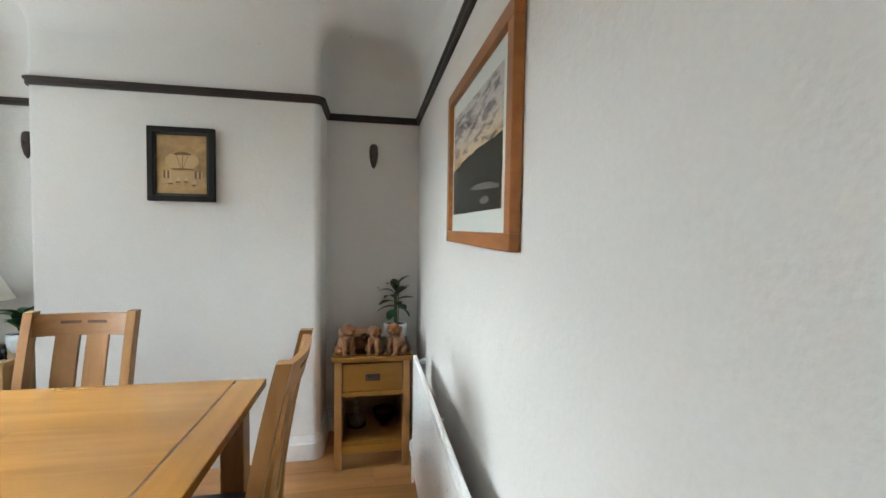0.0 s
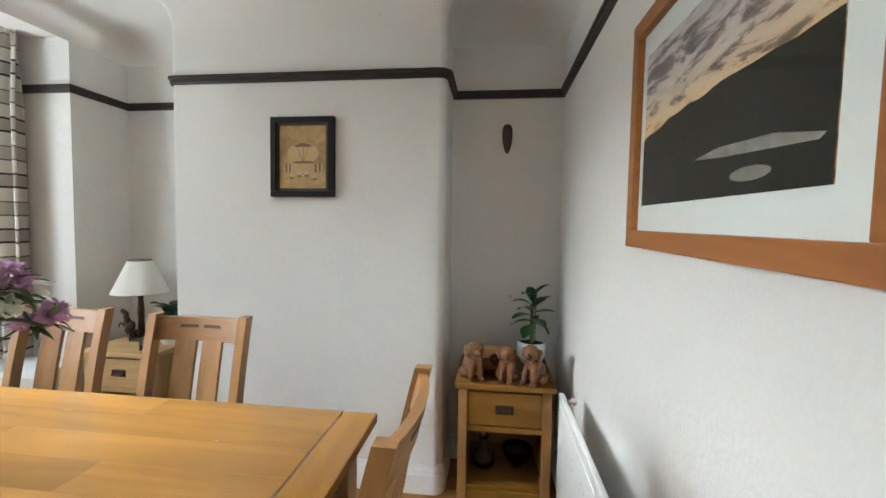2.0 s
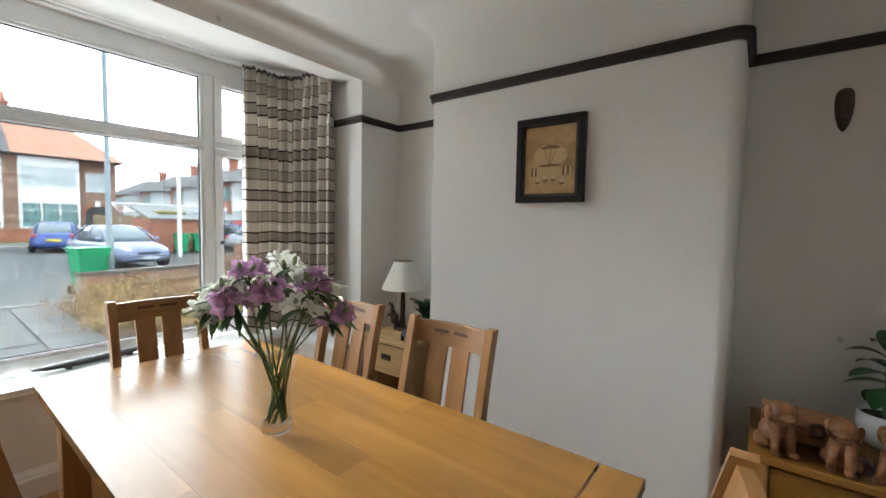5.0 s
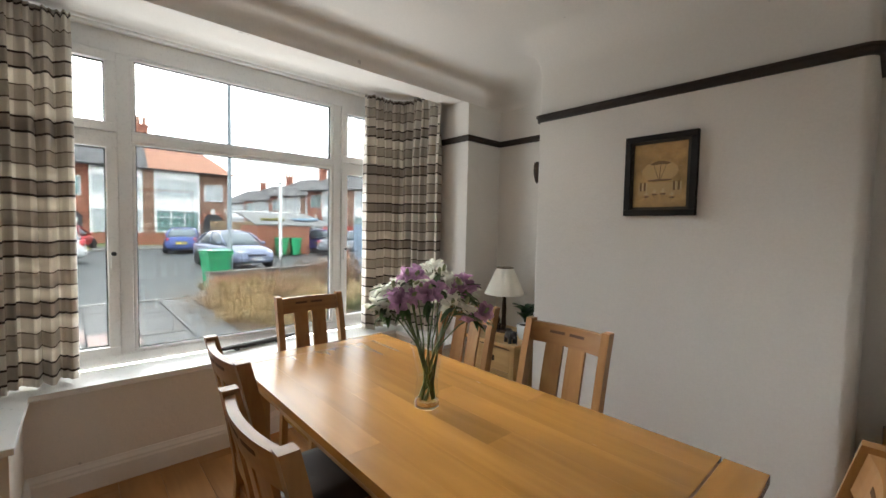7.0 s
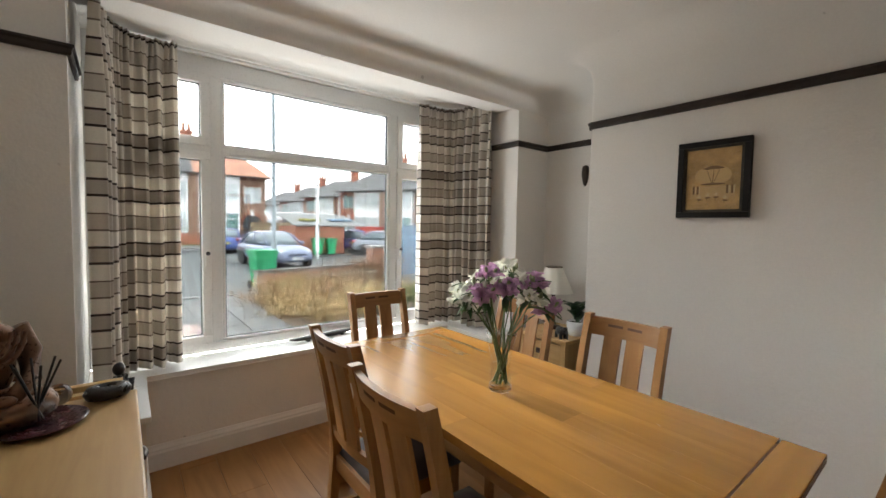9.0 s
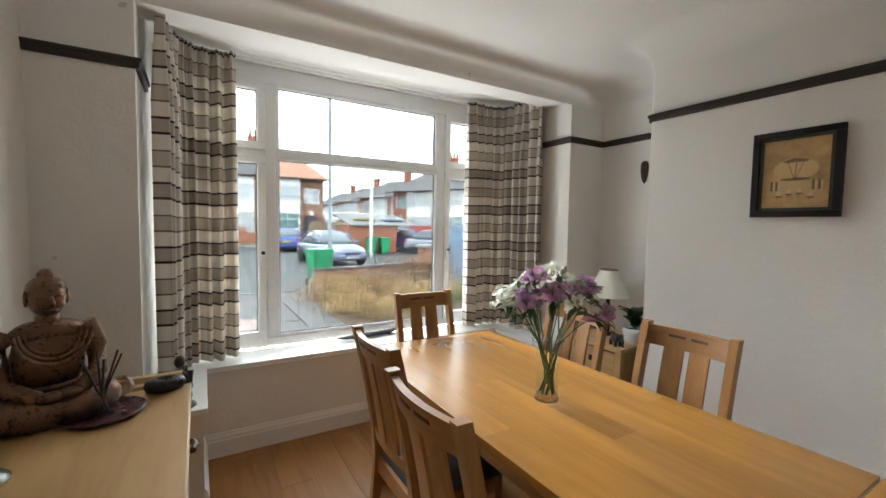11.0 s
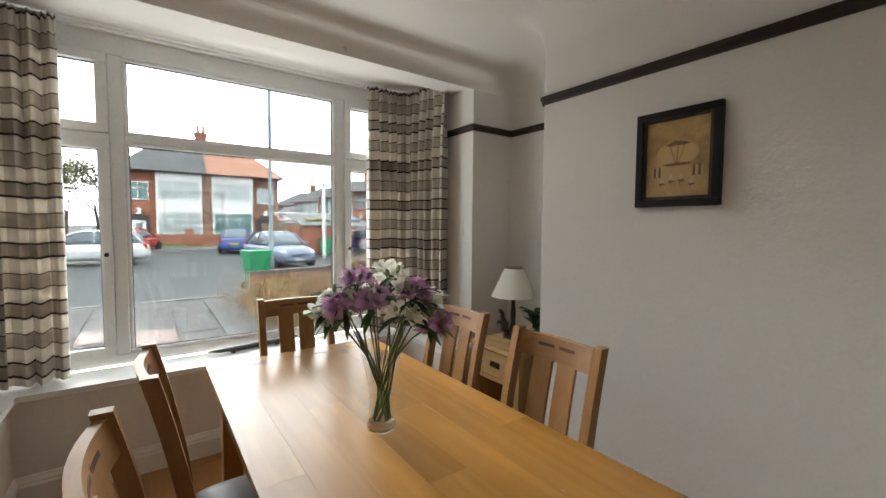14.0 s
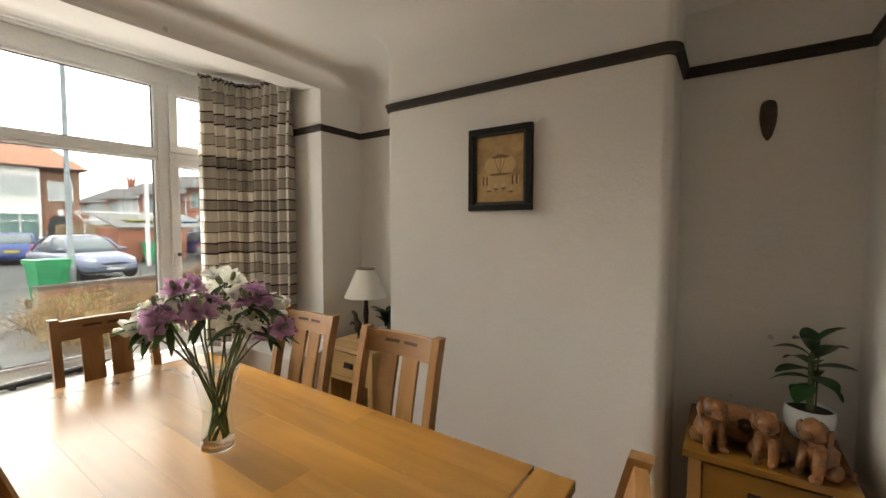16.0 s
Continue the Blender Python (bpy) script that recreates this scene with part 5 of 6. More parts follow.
tube(bm, [(0.012, 0, 0.19), (0.026, 0, 0.215)], [0.016, 0.014], 8)
for s in (-1, 1):
    tube(bm, [(-0.01, s * 0.02, 0.10), (0.048, s * 0.022, 0.105), (0.040, s * 0.02, 0.05), (0.034, s * 0.02, 0.018)], [0.02, 0.017, 0.013, 0.010], 8)
    ball(bm, (0.045, s * 0.02, 0.018), 0.012, (1.7, 0.8, 0.6))
    tube(bm, [(0.004, s * 0.036, 0.18), (0.012, s * 0.04, 0.135), (0.046, s * 0.014, 0.135 + 0.06 * (s > 0))], [0.013, 0.011, 0.009], 8)
tube(bm, [(0.046, 0.014, 0.135), (0.044, 0.008, 0.205)], [0.010, 0.009], 8)
solid("thinking_figure_statue", bm, DARKFIG, "small dark statue of a seated thinker on the sill", "statue", smooth=True, m=pose(-2.555, 0.105, SILL, 0, 0, -25))

# long black ornament on the sill
orn = thing("long_sill_ornament", "long narrow black ornament lying on the white sill", "ornament", m=pose(-3.31, 1.37, SILL, 0, 0, 99))
bm = bmesh.new()
tube(bm, [(-0.31, 0, 0.036), (-0.24, 0, 0.028), (-0.1, 0, 0.024), (0.1, 0, 0.024), (0.24, 0, 0.028), (0.31, 0, 0.036)], [0.003, 0.012, 0.018, 0.018, 0.012, 0.003], 10)
for v in bm.verts:
    v.co.y *= 1.5
part("body", bm, DARKFIG, orn, smooth=True)
for x in (-0.15, 0.15):
    part("foot", boxes((x - 0.012, x + 0.012, -0.02, 0.02, 0, 0.012), w=0.002), DARKFIG, orn)
for k in range(9):
    x = -0.16 + 0.04 * k
    part("inset", boxes((x - 0.012, x + 0.012, -0.008, 0.008, 0.0415, 0.0435), w=0.0005, seg=1), surface("pale_inset", (0.5, 0.5, 0.5), 0.4) if k == 0 else bpy.data.materials["pale_inset"], orn)

# wine rack between sideboard and bay
rack = thing("wine_rack", "pine and steel wine rack beside the sideboard", "wine rack", m=pose(-2.27, -0.02, 0))
PINE = wood("yellow_pine", (0.58, 0.36, 0.14), (0.72, 0.50, 0.24), "y", 0.5, 4.0)
STEEL = surface("dark_steel_strip", (0.05, 0.05, 0.055), 0.4, metal=0.8)
for c in range(3):
    for r in range(8):
        x, z = -0.11 + 0.11 * c, 0.02 + 0.108 * r
        part("pine_block", boxes((x - 0.018, x + 0.018, -0.11, 0.125, z, z + 0.03), w=0.003), PINE, rack)
for c in range(3):
    for y in (-0.09, 0.09):
        part("steel_strip", boxes((-0.11 + 0.11 * c - 0.008, -0.11 + 0.11 * c + 0.008, y - 0.002, y + 0.002, 0, 0.79)), STEEL, rack)
for r in range(8):
    for y in (-0.0905, 0.0945):
        part("steel_strip", boxes((-0.13, 0.13, y - 0.001, y + 0.001, 0.027 + 0.108 * r, 0.043 + 0.108 * r)), STEEL, rack)



# ---- outdoors ----
GZ = -0.20
ASPHALT = surface("wet_asphalt", (0.085, 0.095, 0.095), 0.75, spec=0.25, var=0.18, scale=0.35, fine=40, relief=0.3)
SLABS = surface("grey_paving_slab", (0.135, 0.135, 0.13), 0.7, spec=0.3, var=0.25, scale=1.1, fine=50, relief=0.25)
SLAB_PINK = surface("pink_paving_slab", (0.24, 0.15, 0.12), 0.5, var=0.15, scale=2.0)
KERB = surface("pale_kerb_stone", (0.28, 0.27, 0.255), 0.6, var=0.15, scale=2)
GRASS = surface("winter_grass", (0.12, 0.17, 0.04), 0.9, var=0.4, scale=2.5, fine=60, relief=0.8)
EARTH = surface("garden_earth", (0.13, 0.09, 0.055), 0.95, var=0.35, scale=3, fine=50, relief=0.8)
RED_PAINT = surface("red_fence_paint", (0.45, 0.05, 0.035), 0.5, var=0.15)


def brick_mat(name, a, b):
    m, nt, bs = nodes_of(name)
    tc = nt.nodes.new("ShaderNodeTexCoord").outputs["Object"]
    n1, n2 = noise_tex(nt, tc, 0.8, 3.0), noise_tex(nt, tc, 14.0, 4.0)
    base = ramp(nt, n1, ((0.3, a), (0.7, b)))
    base = mix_rgb(nt, "MULTIPLY", 1.0, base, ramp(nt, n2, ((0.3, grey(0.72)), (0.65, grey(1.0)))))
    nt.links.new(base, bs.inputs["Base Color"])
    bs.inputs["Roughness"].default_value = 0.85
    bump(nt, bs, n2, 0.4, 0.01)
    return m


BRICK_RED = brick_mat("red_brick", (0.36, 0.135, 0.085), (0.44, 0.19, 0.12))
BRICK_BROWN = brick_mat("brown_brick", (0.27, 0.16, 0.11), (0.35, 0.22, 0.16))
MORTAR = surface("grey_mortar", (0.36, 0.33, 0.29), 0.9)
RENDER = surface("white_house_render", (0.85, 0.86, 0.85), 0.8, var=0.05, scale=0.7)
TILE_GREY = surface("grey_roof_tile", (0.15, 0.15, 0.15), 0.7, var=0.25, scale=1.2, fine=9)
NET = surface("net_curtained_glass", (0.43, 0.47, 0.48), 0.2, var=0.12, scale=1.5, relief=0.0)
TILE_RED = surface("orange_roof_tile", (0.50, 0.26, 0.175), 0.7, var=0.2, scale=1.2, fine=9)
WIN_DARK = surface("far_window_glass", (0.10, 0.13, 0.14), 0.12, var=0.3, scale=0.8, relief=0.0)
TEAL = surface("curtained_window_glass", (0.16, 0.27, 0.26), 0.15, var=0.25, scale=0.8, relief=0.0)
DOOR_BLACK = surface("black_front_door", (0.03, 0.035, 0.04), 0.4)
BIN_GREEN = surface("green_bin_plastic", (0.02, 0.33, 0.13), 0.45, var=0.12, scale=4)
TYRE = surface("tyre_rubber", (0.02, 0.02, 0.02), 0.8)
ALLOY = surface("wheel_alloy", (0.45, 0.46, 0.47), 0.35, metal=0.7)
POLE_GREY = surface("galvanised_steel", (0.24, 0.28, 0.30), 0.5, metal=0.3)
IRON = surface("black_iron", (0.03, 0.03, 0.035), 0.5)
TAIL = surface("red_lamp_lens", (0.5, 0.02, 0.02), 0.25)
LENS = surface("clear_lamp_lens", (0.7, 0.72, 0.74), 0.2)
PLATE_Y = surface("yellow_number_plate", (0.75, 0.58, 0.05), 0.5)

bm = boxes((-400, -10.85, -400, 400, GZ - 0.6, GZ - 0.1), (-10.85, 60, -400, 400, GZ - 0.6, GZ - 0.02))
ground = solid("ground", bm, ASPHALT, "broad grey ground that reaches the horizon", "ground", "structure")
solid("road", boxes((-31, -10.85, -120, 14, GZ - 0.1, GZ - 0.09)), ASPHALT, "damp grey asphalt road with a turning space", "road", "structure")
paving = solid("pavement", boxes((-10.7, -3.6, -30, 2.3, GZ - 0.05, GZ - 0.03)), MORTAR, "grey paved front yard of large slabs", "pavement", "structure")
solid("kerb", boxes((-10.85, -10.7, -30, 12, GZ - 0.1, GZ + 0.01), w=0.01), KERB, "pale stone kerb along the yard", "kerb", "structure")
solid("kerb", boxes((-31.2, -31.0, -60, 14, GZ - 0.1, GZ + 0.03), w=0.01), KERB, "pale stone kerb across the road", "kerb", "structure")
solid("pavement", boxes((-34.5, -31.2, -60, 16, GZ - 0.1, GZ + 0.02)), SLABS, "far pavement before the houses", "pavement", "structure")
solid("verge", boxes((-39.5, -34.5, -60, 6.6, GZ - 0.1, GZ + 0.03)), GRASS, "green front lawns before the houses", "lawn", "structure")
solid("flower_bed", boxes((-10.7, -6.3, 2.3, 8.5, GZ - 0.05, GZ)), EARTH, "bare earth bed before the window", "bed", "structure")

# green verge strip beside the bed
solid("verge", boxes((-9.0, -5.0, 5.6, 9.5, GZ, GZ + 0.02)), GRASS, "patch of green lawn beyond the bed", "lawn", "structure")


def bin_(m, label, s=1.0):
    """Wheeled bin: tapered body, lid with lip, handle bar, two wheels. Front faces +x."""
    b = thing("wheelie_bin", label, "bin", "green wheeled bins", m)
    bm = bmesh.new()
    lo = [bm.verts.new((x * 0.22, y * 0.20, 0.06)) for x, y in ((-1, -1), (1, -1), (1, 1), (-1, 1))]
    hi = [bm.verts.new((x * 0.28, y * 0.28, 0.95)) for x, y in ((-1, -1), (1, -1), (1, 1), (-1, 1))]
    for k in range(4):
        bm.faces.new((lo[k], lo[(k + 1) % 4], hi[(k + 1) % 4], hi[k]))
    bm.faces.new(lo[::-1])
    bm.faces.new(hi)
    part("body", rounded(bm, 0.02), BIN_GREEN, b)
    part("rim", boxes((-0.30, 0.30, -0.30, 0.30, 0.90, 0.95), w=0.012), BIN_GREEN, b)
    bm = boxes((-0.33, 0.31, -0.30, 0.30, 0.955, 1.0), w=0.02)
    lid = part("lid", bm, BIN_GREEN, b)
    bm = bmesh.new()
    tube(bm, [(-0.33, -0.22, 0.93), (-0.37, -0.22, 0.96), (-0.37, 0.22, 0.96), (-0.33, 0.22, 0.93)], 0.015, 6)
    part("handle", bm, BIN_GREEN, lid)
    for y in (-0.25, 0.25):
        part("wheel", lathe([(0.0008, -0.025), (0.10, -0.025), (0.10, 0.025), (0.0008, 0.025)], 16), TYRE, b).matrix_basis = pose(-0.22, y, 0.10, 90)
    return b


b1 = bin_(pose(-11.45, 3.0, GZ, 0, 0, 8), "bright green wheeled bin at the end of the garden wall")
copy_thing(b1, pose(-23.3, 9.05, GZ - 0.09, 0, 0, 0))
copy_thing(b1, pose(-23.3, 9.85, GZ - 0.09, 0, 0, -4))


def loft(rings):
    """A closed skin through rings of equal length."""
    bm = bmesh.new()
    vs = [[bm.verts.new(p) for p in r] for r in rings]
    k = len(vs[0])
    for a, b in zip(vs, vs[1:]):
        for i in range(k):
            bm.faces.new((a[i], a[(i + 1) % k], b[(i + 1) % k], b[i]))
    bm.faces.new(vs[0][::-1])
    bm.faces.new(vs[-1])
    return bm


def squircle(rx, ry, p, n=28):
    out = []
    for k in range(n):
        c, d = math.cos(2 * math.pi * k / n), math.sin(2 * math.pi * k / n)
        out.append((rx * math.copysign(abs(c) ** p, c), ry * math.copysign(abs(d) ** p, d)))
    return out


def car(label, paint, glass, m, kind="saloon"):
    """A parked car along local x (front at +x), 4.2 m long: rounded shell, glasshouse, roof, pillars, wheels, lamps, plates, mirrors."""
    c = thing("car", label, "car", "parked cars", m)
    estate = kind == "estate"
    tail = 0.98 if estate else 0.94
    stations = ((-2.10, 0.34, 0.66, 0.62), (-2.06, 0.27, 0.80, 0.74), (-1.92, 0.22, tail, 0.81), (-1.3, 0.20, 0.96, 0.855), (-0.4, 0.20, 0.95, 0.865), (0.7, 0.20, 0.94, 0.86),
                (1.15, 0.21, 0.91, 0.845), (1.65, 0.22, 0.82, 0.80), (1.95, 0.25, 0.71, 0.71), (2.08, 0.30, 0.60, 0.58))
    part("body", loft([[(x, y, (lo + hi) / 2 + z) for y, z in squircle(w, (hi - lo) / 2, 0.48)] for x, lo, hi, w in stations]), paint, c, smooth=True)
    # glasshouse: plan rings that shrink towards the roof
    x0 = (-2.0, -1.93, -1.80, -1.62) if estate else (-1.78, -1.58, -1.30, -1.02)
    x1 = (1.12, 0.86, 0.52, 0.18)
    levels = tuple(zip((0.90, 1.08, 1.27, 1.40), x0, x1, (0.765, 0.725, 0.67, 0.60)))
    part("glasshouse", loft([[((a + b) / 2 + x, y, z) for x, y in squircle((b - a) / 2, w, 0.42)] for z, a, b, w in levels]), glass, c, "car windows", smooth=True)
    ra, rb = x0[3], x1[3]
    part("roof", loft([[((ra + rb) / 2 + x, y, z) for x, y in squircle((rb - ra) / 2 * g, 0.60 * h, 0.45)] for z, g, h in ((1.385, 1.04, 1.04), (1.425, 0.98, 0.97), (1.45, 0.85, 0.8), (1.46, 0.5, 0.45))]), paint, c, smooth=True)
    for s in (-1, 1):
        for lean in ([(x1[j] - 0.10, s * (levels[j][3] - 0.025), levels[j][0]) for j in range(4)], [(x0[j] + 0.12, s * (levels[j][3] - 0.025), levels[j][0]) for j in range(4)], [(-0.35, s * (levels[j][3] + 0.004), levels[j][0]) for j in range(4)]):
            bm = bmesh.new()
            tube(bm, lean, 0.036, 6)
            part("pillar", bm, paint, c, smooth=True)
        bm = bmesh.new()
        ball(bm, (0.78, s * 0.90, 0.99), 0.09, (0.7, 1.05, 0.75))
        part("door_mirror", bm, paint, c, smooth=True)
        for cx in (1.32, -1.28):
            part("wheel_arch", lathe([(0.0008, -0.02), (0.355, -0.02), (0.355, 0.02), (0.0008, 0.02)], 24), GASKET, c).matrix_basis = pose(cx, s * 0.845, 0.33, 90)
            wbm = lathe([(0.20, -0.10), (0.29, -0.10), (0.31, -0.06), (0.31, 0.06), (0.29, 0.10), (0.20, 0.10)], 20)
            wh = part("wheel", wbm, TYRE, c)
            wh.matrix_basis = pose(cx, s * 0.80, 0.31, 90)
            part("rim", lathe([(0.0008, 0.06), (0.05, 0.085), (0.20, 0.07), (0.205, -0.06), (0.0008, -0.06)], 16), ALLOY, wh).matrix_basis = pose(0, 0, 0) if s < 0 else pose(0, 0, 0, 180)
        bm = bmesh.new()
        ball(bm, (1.86, s * 0.56, 0.66), 0.13, (1.3, 1.15, 0.6), rot=(0, 14, -s * 24))
        part("headlight", bm, LENS, c, smooth=True)
        bm = bmesh.new()
        ball(bm, (-2.0, s * 0.66, 0.80), 0.12, (0.8, 0.8, 1.35 if estate else 0.85))
        part("tail_light", bm, TAIL, c, smooth=True)
    part("bumper", boxes((2.02, 2.12, -0.60, 0.60, 0.34, 0.48), w=0.03), paint, c)
    part("bumper", boxes((-2.15, -2.05, -0.66, 0.66, 0.36, 0.54), w=0.03), paint, c)
    part("number_plate", boxes((-2.165, -2.15, -0.26, 0.26, 0.56, 0.67)), PLATE_Y, c, "yellow rear number plate")
    part("number_plate", boxes((2.12, 2.135, -0.26, 0.26, 0.36, 0.47)), LENS, c, "white front number plate")
    part("grille", boxes((2.03, 2.10, -0.36, 0.36, 0.52, 0.59), w=0.01), GASKET, c)
    return c


def paint(name, col):
    return surface(name, col, 0.28, metal=0.25, var=0.06, scale=1.0, relief=0.0)


SILVER_BLUE = paint("silver_blue_paint", (0.20, 0.235, 0.34))
CARGLASS = surface("car_glass", (0.15, 0.19, 0.21), 0.12, var=0.2, scale=1.2, relief=0.0)
car("silver-blue saloon car parked nose-in behind the wall", SILVER_BLUE, CARGLASS, pose(-18.6, 5.3, GZ - 0.09, 0, 0, 9))
car("dark blue saloon car parked before the white house", paint("dark_blue_paint", (0.06, 0.10, 0.30)), CARGLASS, pose(-28.6, 5.3, GZ - 0.09, 0, 0, 167))
car("white estate car parked along the road", paint("white_paint", (0.78, 0.79, 0.80)), CARGLASS, pose(-22.6, -1.3, GZ - 0.09, 0, 0, -94), "estate")
car("red car parked beyond the white estate", paint("red_paint", (0.5, 0.04, 0.04)), CARGLASS, pose(-31.5, 0.1, GZ - 0.09, 0, 0, 160))
car("deep blue car beside the brick outbuilding", paint("deep_blue_paint", (0.05, 0.06, 0.26)), CARGLASS, pose(-27.0, 13.2, GZ - 0.09, 0, 0, 150), "estate")
car("grey hatchback car parked beyond the gate pier", paint("grey_paint", (0.30, 0.32, 0.36)), CARGLASS, pose(-22.5, 13.2, GZ - 0.09, 0, 0, 60))

# posts
bm = bmesh.new()
tube(bm, [(0, 0, 0), (0, 0, 1.2), (0, 0, 1.21), (0, 0, 7.5)], [0.09, 0.085, 0.062, 0.045], 12)
lp = thing("street_lamp", "tall grey steel street lamp post behind the wall", "street lamp", m=pose(-13.0, 3.72, GZ - 0.1))
part("column", bm, POLE_GREY, lp, smooth=True)
bm = bmesh.new()
tube(bm, [(0, 0, 7.45), (0.15, 0, 7.75), (0.7, 0, 7.9)], [0.04, 0.035, 0.03], 8)
part("arm", bm, POLE_GREY, lp)
part("lantern", boxes((0.65, 1.2, -0.12, 0.12, 7.84, 7.96), w=0.03), POLE_GREY, lp)
wp = thing("white_post", "plain white painted post before the outbuilding", "post", m=pose(-21.2, 8.22, GZ - 0.1))
part("shaft", boxes((-0.07, 0.07, -0.07, 0.07, 0, 3.85), w=0.01), RENDER, wp)
part("cap", boxes((-0.09, 0.09, -0.09, 0.09, 3.85, 3.9), w=0.01), RENDER, wp)

# low brick garden wall with coping, railing and end pier: bricks follow at the end of the file
gw = thing("garden_wall", "low red brick garden wall with stone coping", "garden wall", m=pose(-11.05, 2.72, GZ - 0.05, 0, 0, 101))
COPING = surface("weathered_dark_coping", (0.15, 0.135, 0.12), 0.8, var=0.25, scale=3)
GWL, GWH = 3.75, 0.50
part("core", boxes((0, GWL, -0.095, 0.095, 0, GWH)), MORTAR, gw)
n = 8
for k in range(n):
    part("coping_stone", boxes((GWL / n * k + 0.004, GWL / n * (k + 1) - 0.004, -0.14, 0.14, GWH, GWH + 0.06), w=0.008), COPING, gw)
pier = thing("gate_pier", "square red brick gate pier with stone cap", "pier", m=pose(-12.0, 6.62, GZ - 0.05))
part("core", boxes((-0.22, 0.22, -0.22, 0.22, 0, 1.0)), MORTAR, pier)
part("cap", boxes((-0.29, 0.29, -0.29, 0.29, 1.0, 1.09), w=0.02), KERB, pier)
rl = thing("iron_railing", "black wrought iron railing with scrolls on the wall", "railing", m=pose(-11.05, 2.72, GZ + GWH + 0.01, 0, 0, 101))
bm = bmesh.new()
tube(bm, [(0.05, 0, 0.26), (GWL, 0, 0.26)], 0.009, 6)
part("top_rail", bm, IRON, rl)
for k in range(9):
    x = 0.1 + k * 0.45
    bm = bmesh.new()
    tube(bm, [(x, 0, 0), (x, 0, 0.30)], 0.008, 6)
    part("upright", bm, IRON, rl)
    if k < 8:
        bm = bmesh.new()
        tube(bm, [(x + 0.22 + 0.09 * math.cos(a) * (1 - a / 14), 0, 0.13 + 0.09 * math.sin(a) * (1 - a / 14)) for a in [0.5 * q for q in range(19)]], 0.006, 5)
        part("scroll", bm, IRON, rl)
# blue-grey gate and side fence
BLUE = surface("blue_grey_fence_paint", (0.20, 0.29, 0.40), 0.6, var=0.12, scale=2)
fn = thing("side_fence", "blue-grey painted boarded fence", "fence", m=pose(-12.4, 7.35, GZ - 0.05, 0, 0, 75))
for k in range(16):
    part("fence_board", boxes((0.15 * k, 0.15 * k + 0.143, -0.012, 0.012, 0.05, 1.75), w=0.003, seg=1), BLUE, fn)
for z in (0.35, 1.4):
    part("fence_rail", boxes((0, 2.4, 0.012, 0.05, z, z + 0.07)), BLUE, fn)
pk = thing("picket_fence", "low weathered picket fence among dry grass", "fence", m=pose(-9.9, 3.6, GZ, 0, 0, 98))
PICK = surface("weathered_picket", (0.36, 0.33, 0.25), 0.8, var=0.2)
for k in range(16):
    part("picket", boxes((0.13 * k, 0.13 * k + 0.03, -0.01, 0.01, 0, 0.52), w=0.004, seg=1), PICK, pk)
for z in (0.12, 0.4):
    part("picket_rail", boxes((-0.05, 2.1, 0.01, 0.03, z, z + 0.03)), PICK, pk)


# dry shrubs and grass in the bed: thin arching blades with seed tufts
def dry_bush(name, label, cx, cy, rx, ry, h, count, mat, seed, twig=0.004, clumps=9):
    rnd = random.Random(seed)
    bm = bmesh.new()
    heart = []
    for _ in range(clumps):
        a, r = rnd.uniform(0, 6.283), math.sqrt(rnd.random())
        heart.append((cx + rx * r * math.cos(a), cy + ry * r * math.sin(a), rnd.uniform(0.45, 1.1), rnd.uniform(0.10, 0.26)))
    for _ in range(count):
        ox, oy, tall, wide = rnd.choice(heart)
        x, y = rnd.gauss(ox, wide), rnd.gauss(oy, wide)
        hh = h * tall * rnd.uniform(0.35, 1.0)
        lean = Vector((x - ox + rnd.gauss(0, 0.16), y - oy + rnd.gauss(0, 0.16), 0)) * hh * 1.9
        p0 = Vector((x, y, GZ - 0.01))
        p1 = p0 + lean * 0.35 + Vector((0, 0, hh * 0.65))
        p2 = p0 + lean + Vector((0, 0, hh * rnd.uniform(0.75, 1.0)))
        side = Vector((-lean.y, lean.x, 0))
        side = side.normalized() * twig if side.length > 1e-5 else Vector((twig, 0, 0))
        v = [bm.verts.new(q) for q in (p0 - side, p0 + side, p1 + side * 0.8, p1 - side * 0.8, p2)]
        bm.faces.new((v[0], v[1], v[2], v[3]))
        bm.faces.new((v[3], v[2], v[4]))
        for _k in range(3):
            q = p1.lerp(p2, rnd.random())
            d = Vector((rnd.uniform(-1, 1), rnd.uniform(-1, 1), rnd.uniform(-0.4, 1))) * 0.07
            o = Vector((rnd.uniform(-1, 1), rnd.uniform(-1, 1), rnd.uniform(-1, 1))) * 0.010
            w = [bm.verts.new(z) for z in (q - o, q + o, q + d)]
            bm.faces.new(w)
    return solid(name, bm, mat, label, "shrub", "stuff")


STRAW = surface("straw_grass", (0.52, 0.38, 0.19), 0.9, var=0.4, scale=2, fine=30)
TWIGS = surface("brown_twigs", (0.32, 0.19, 0.11), 0.9, var=0.4, scale=2, fine=30)
OLIVE = surface("yellow_green_foliage", (0.28, 0.26, 0.07), 0.85, var=0.35, scale=2, fine=30)
dry_bush("dry_grass", "dry straw-coloured grass filling the garden bed", -8.7, 3.75, 1.5, 1.4, 0.62, 2300, STRAW, 1, 0.004, 22)
dry_bush("dry_grass", "brown dead twigs along the garden wall", -9.3, 3.9, 1.2, 1.5, 0.72, 2300, TWIGS, 2, 0.004, 16)
dry_bush("dry_shrub", "brown dried hydrangea heads by the pier", -10.8, 5.9, 0.5, 0.6, 1.05, 1500, TWIGS, 3, 0.005, 6)
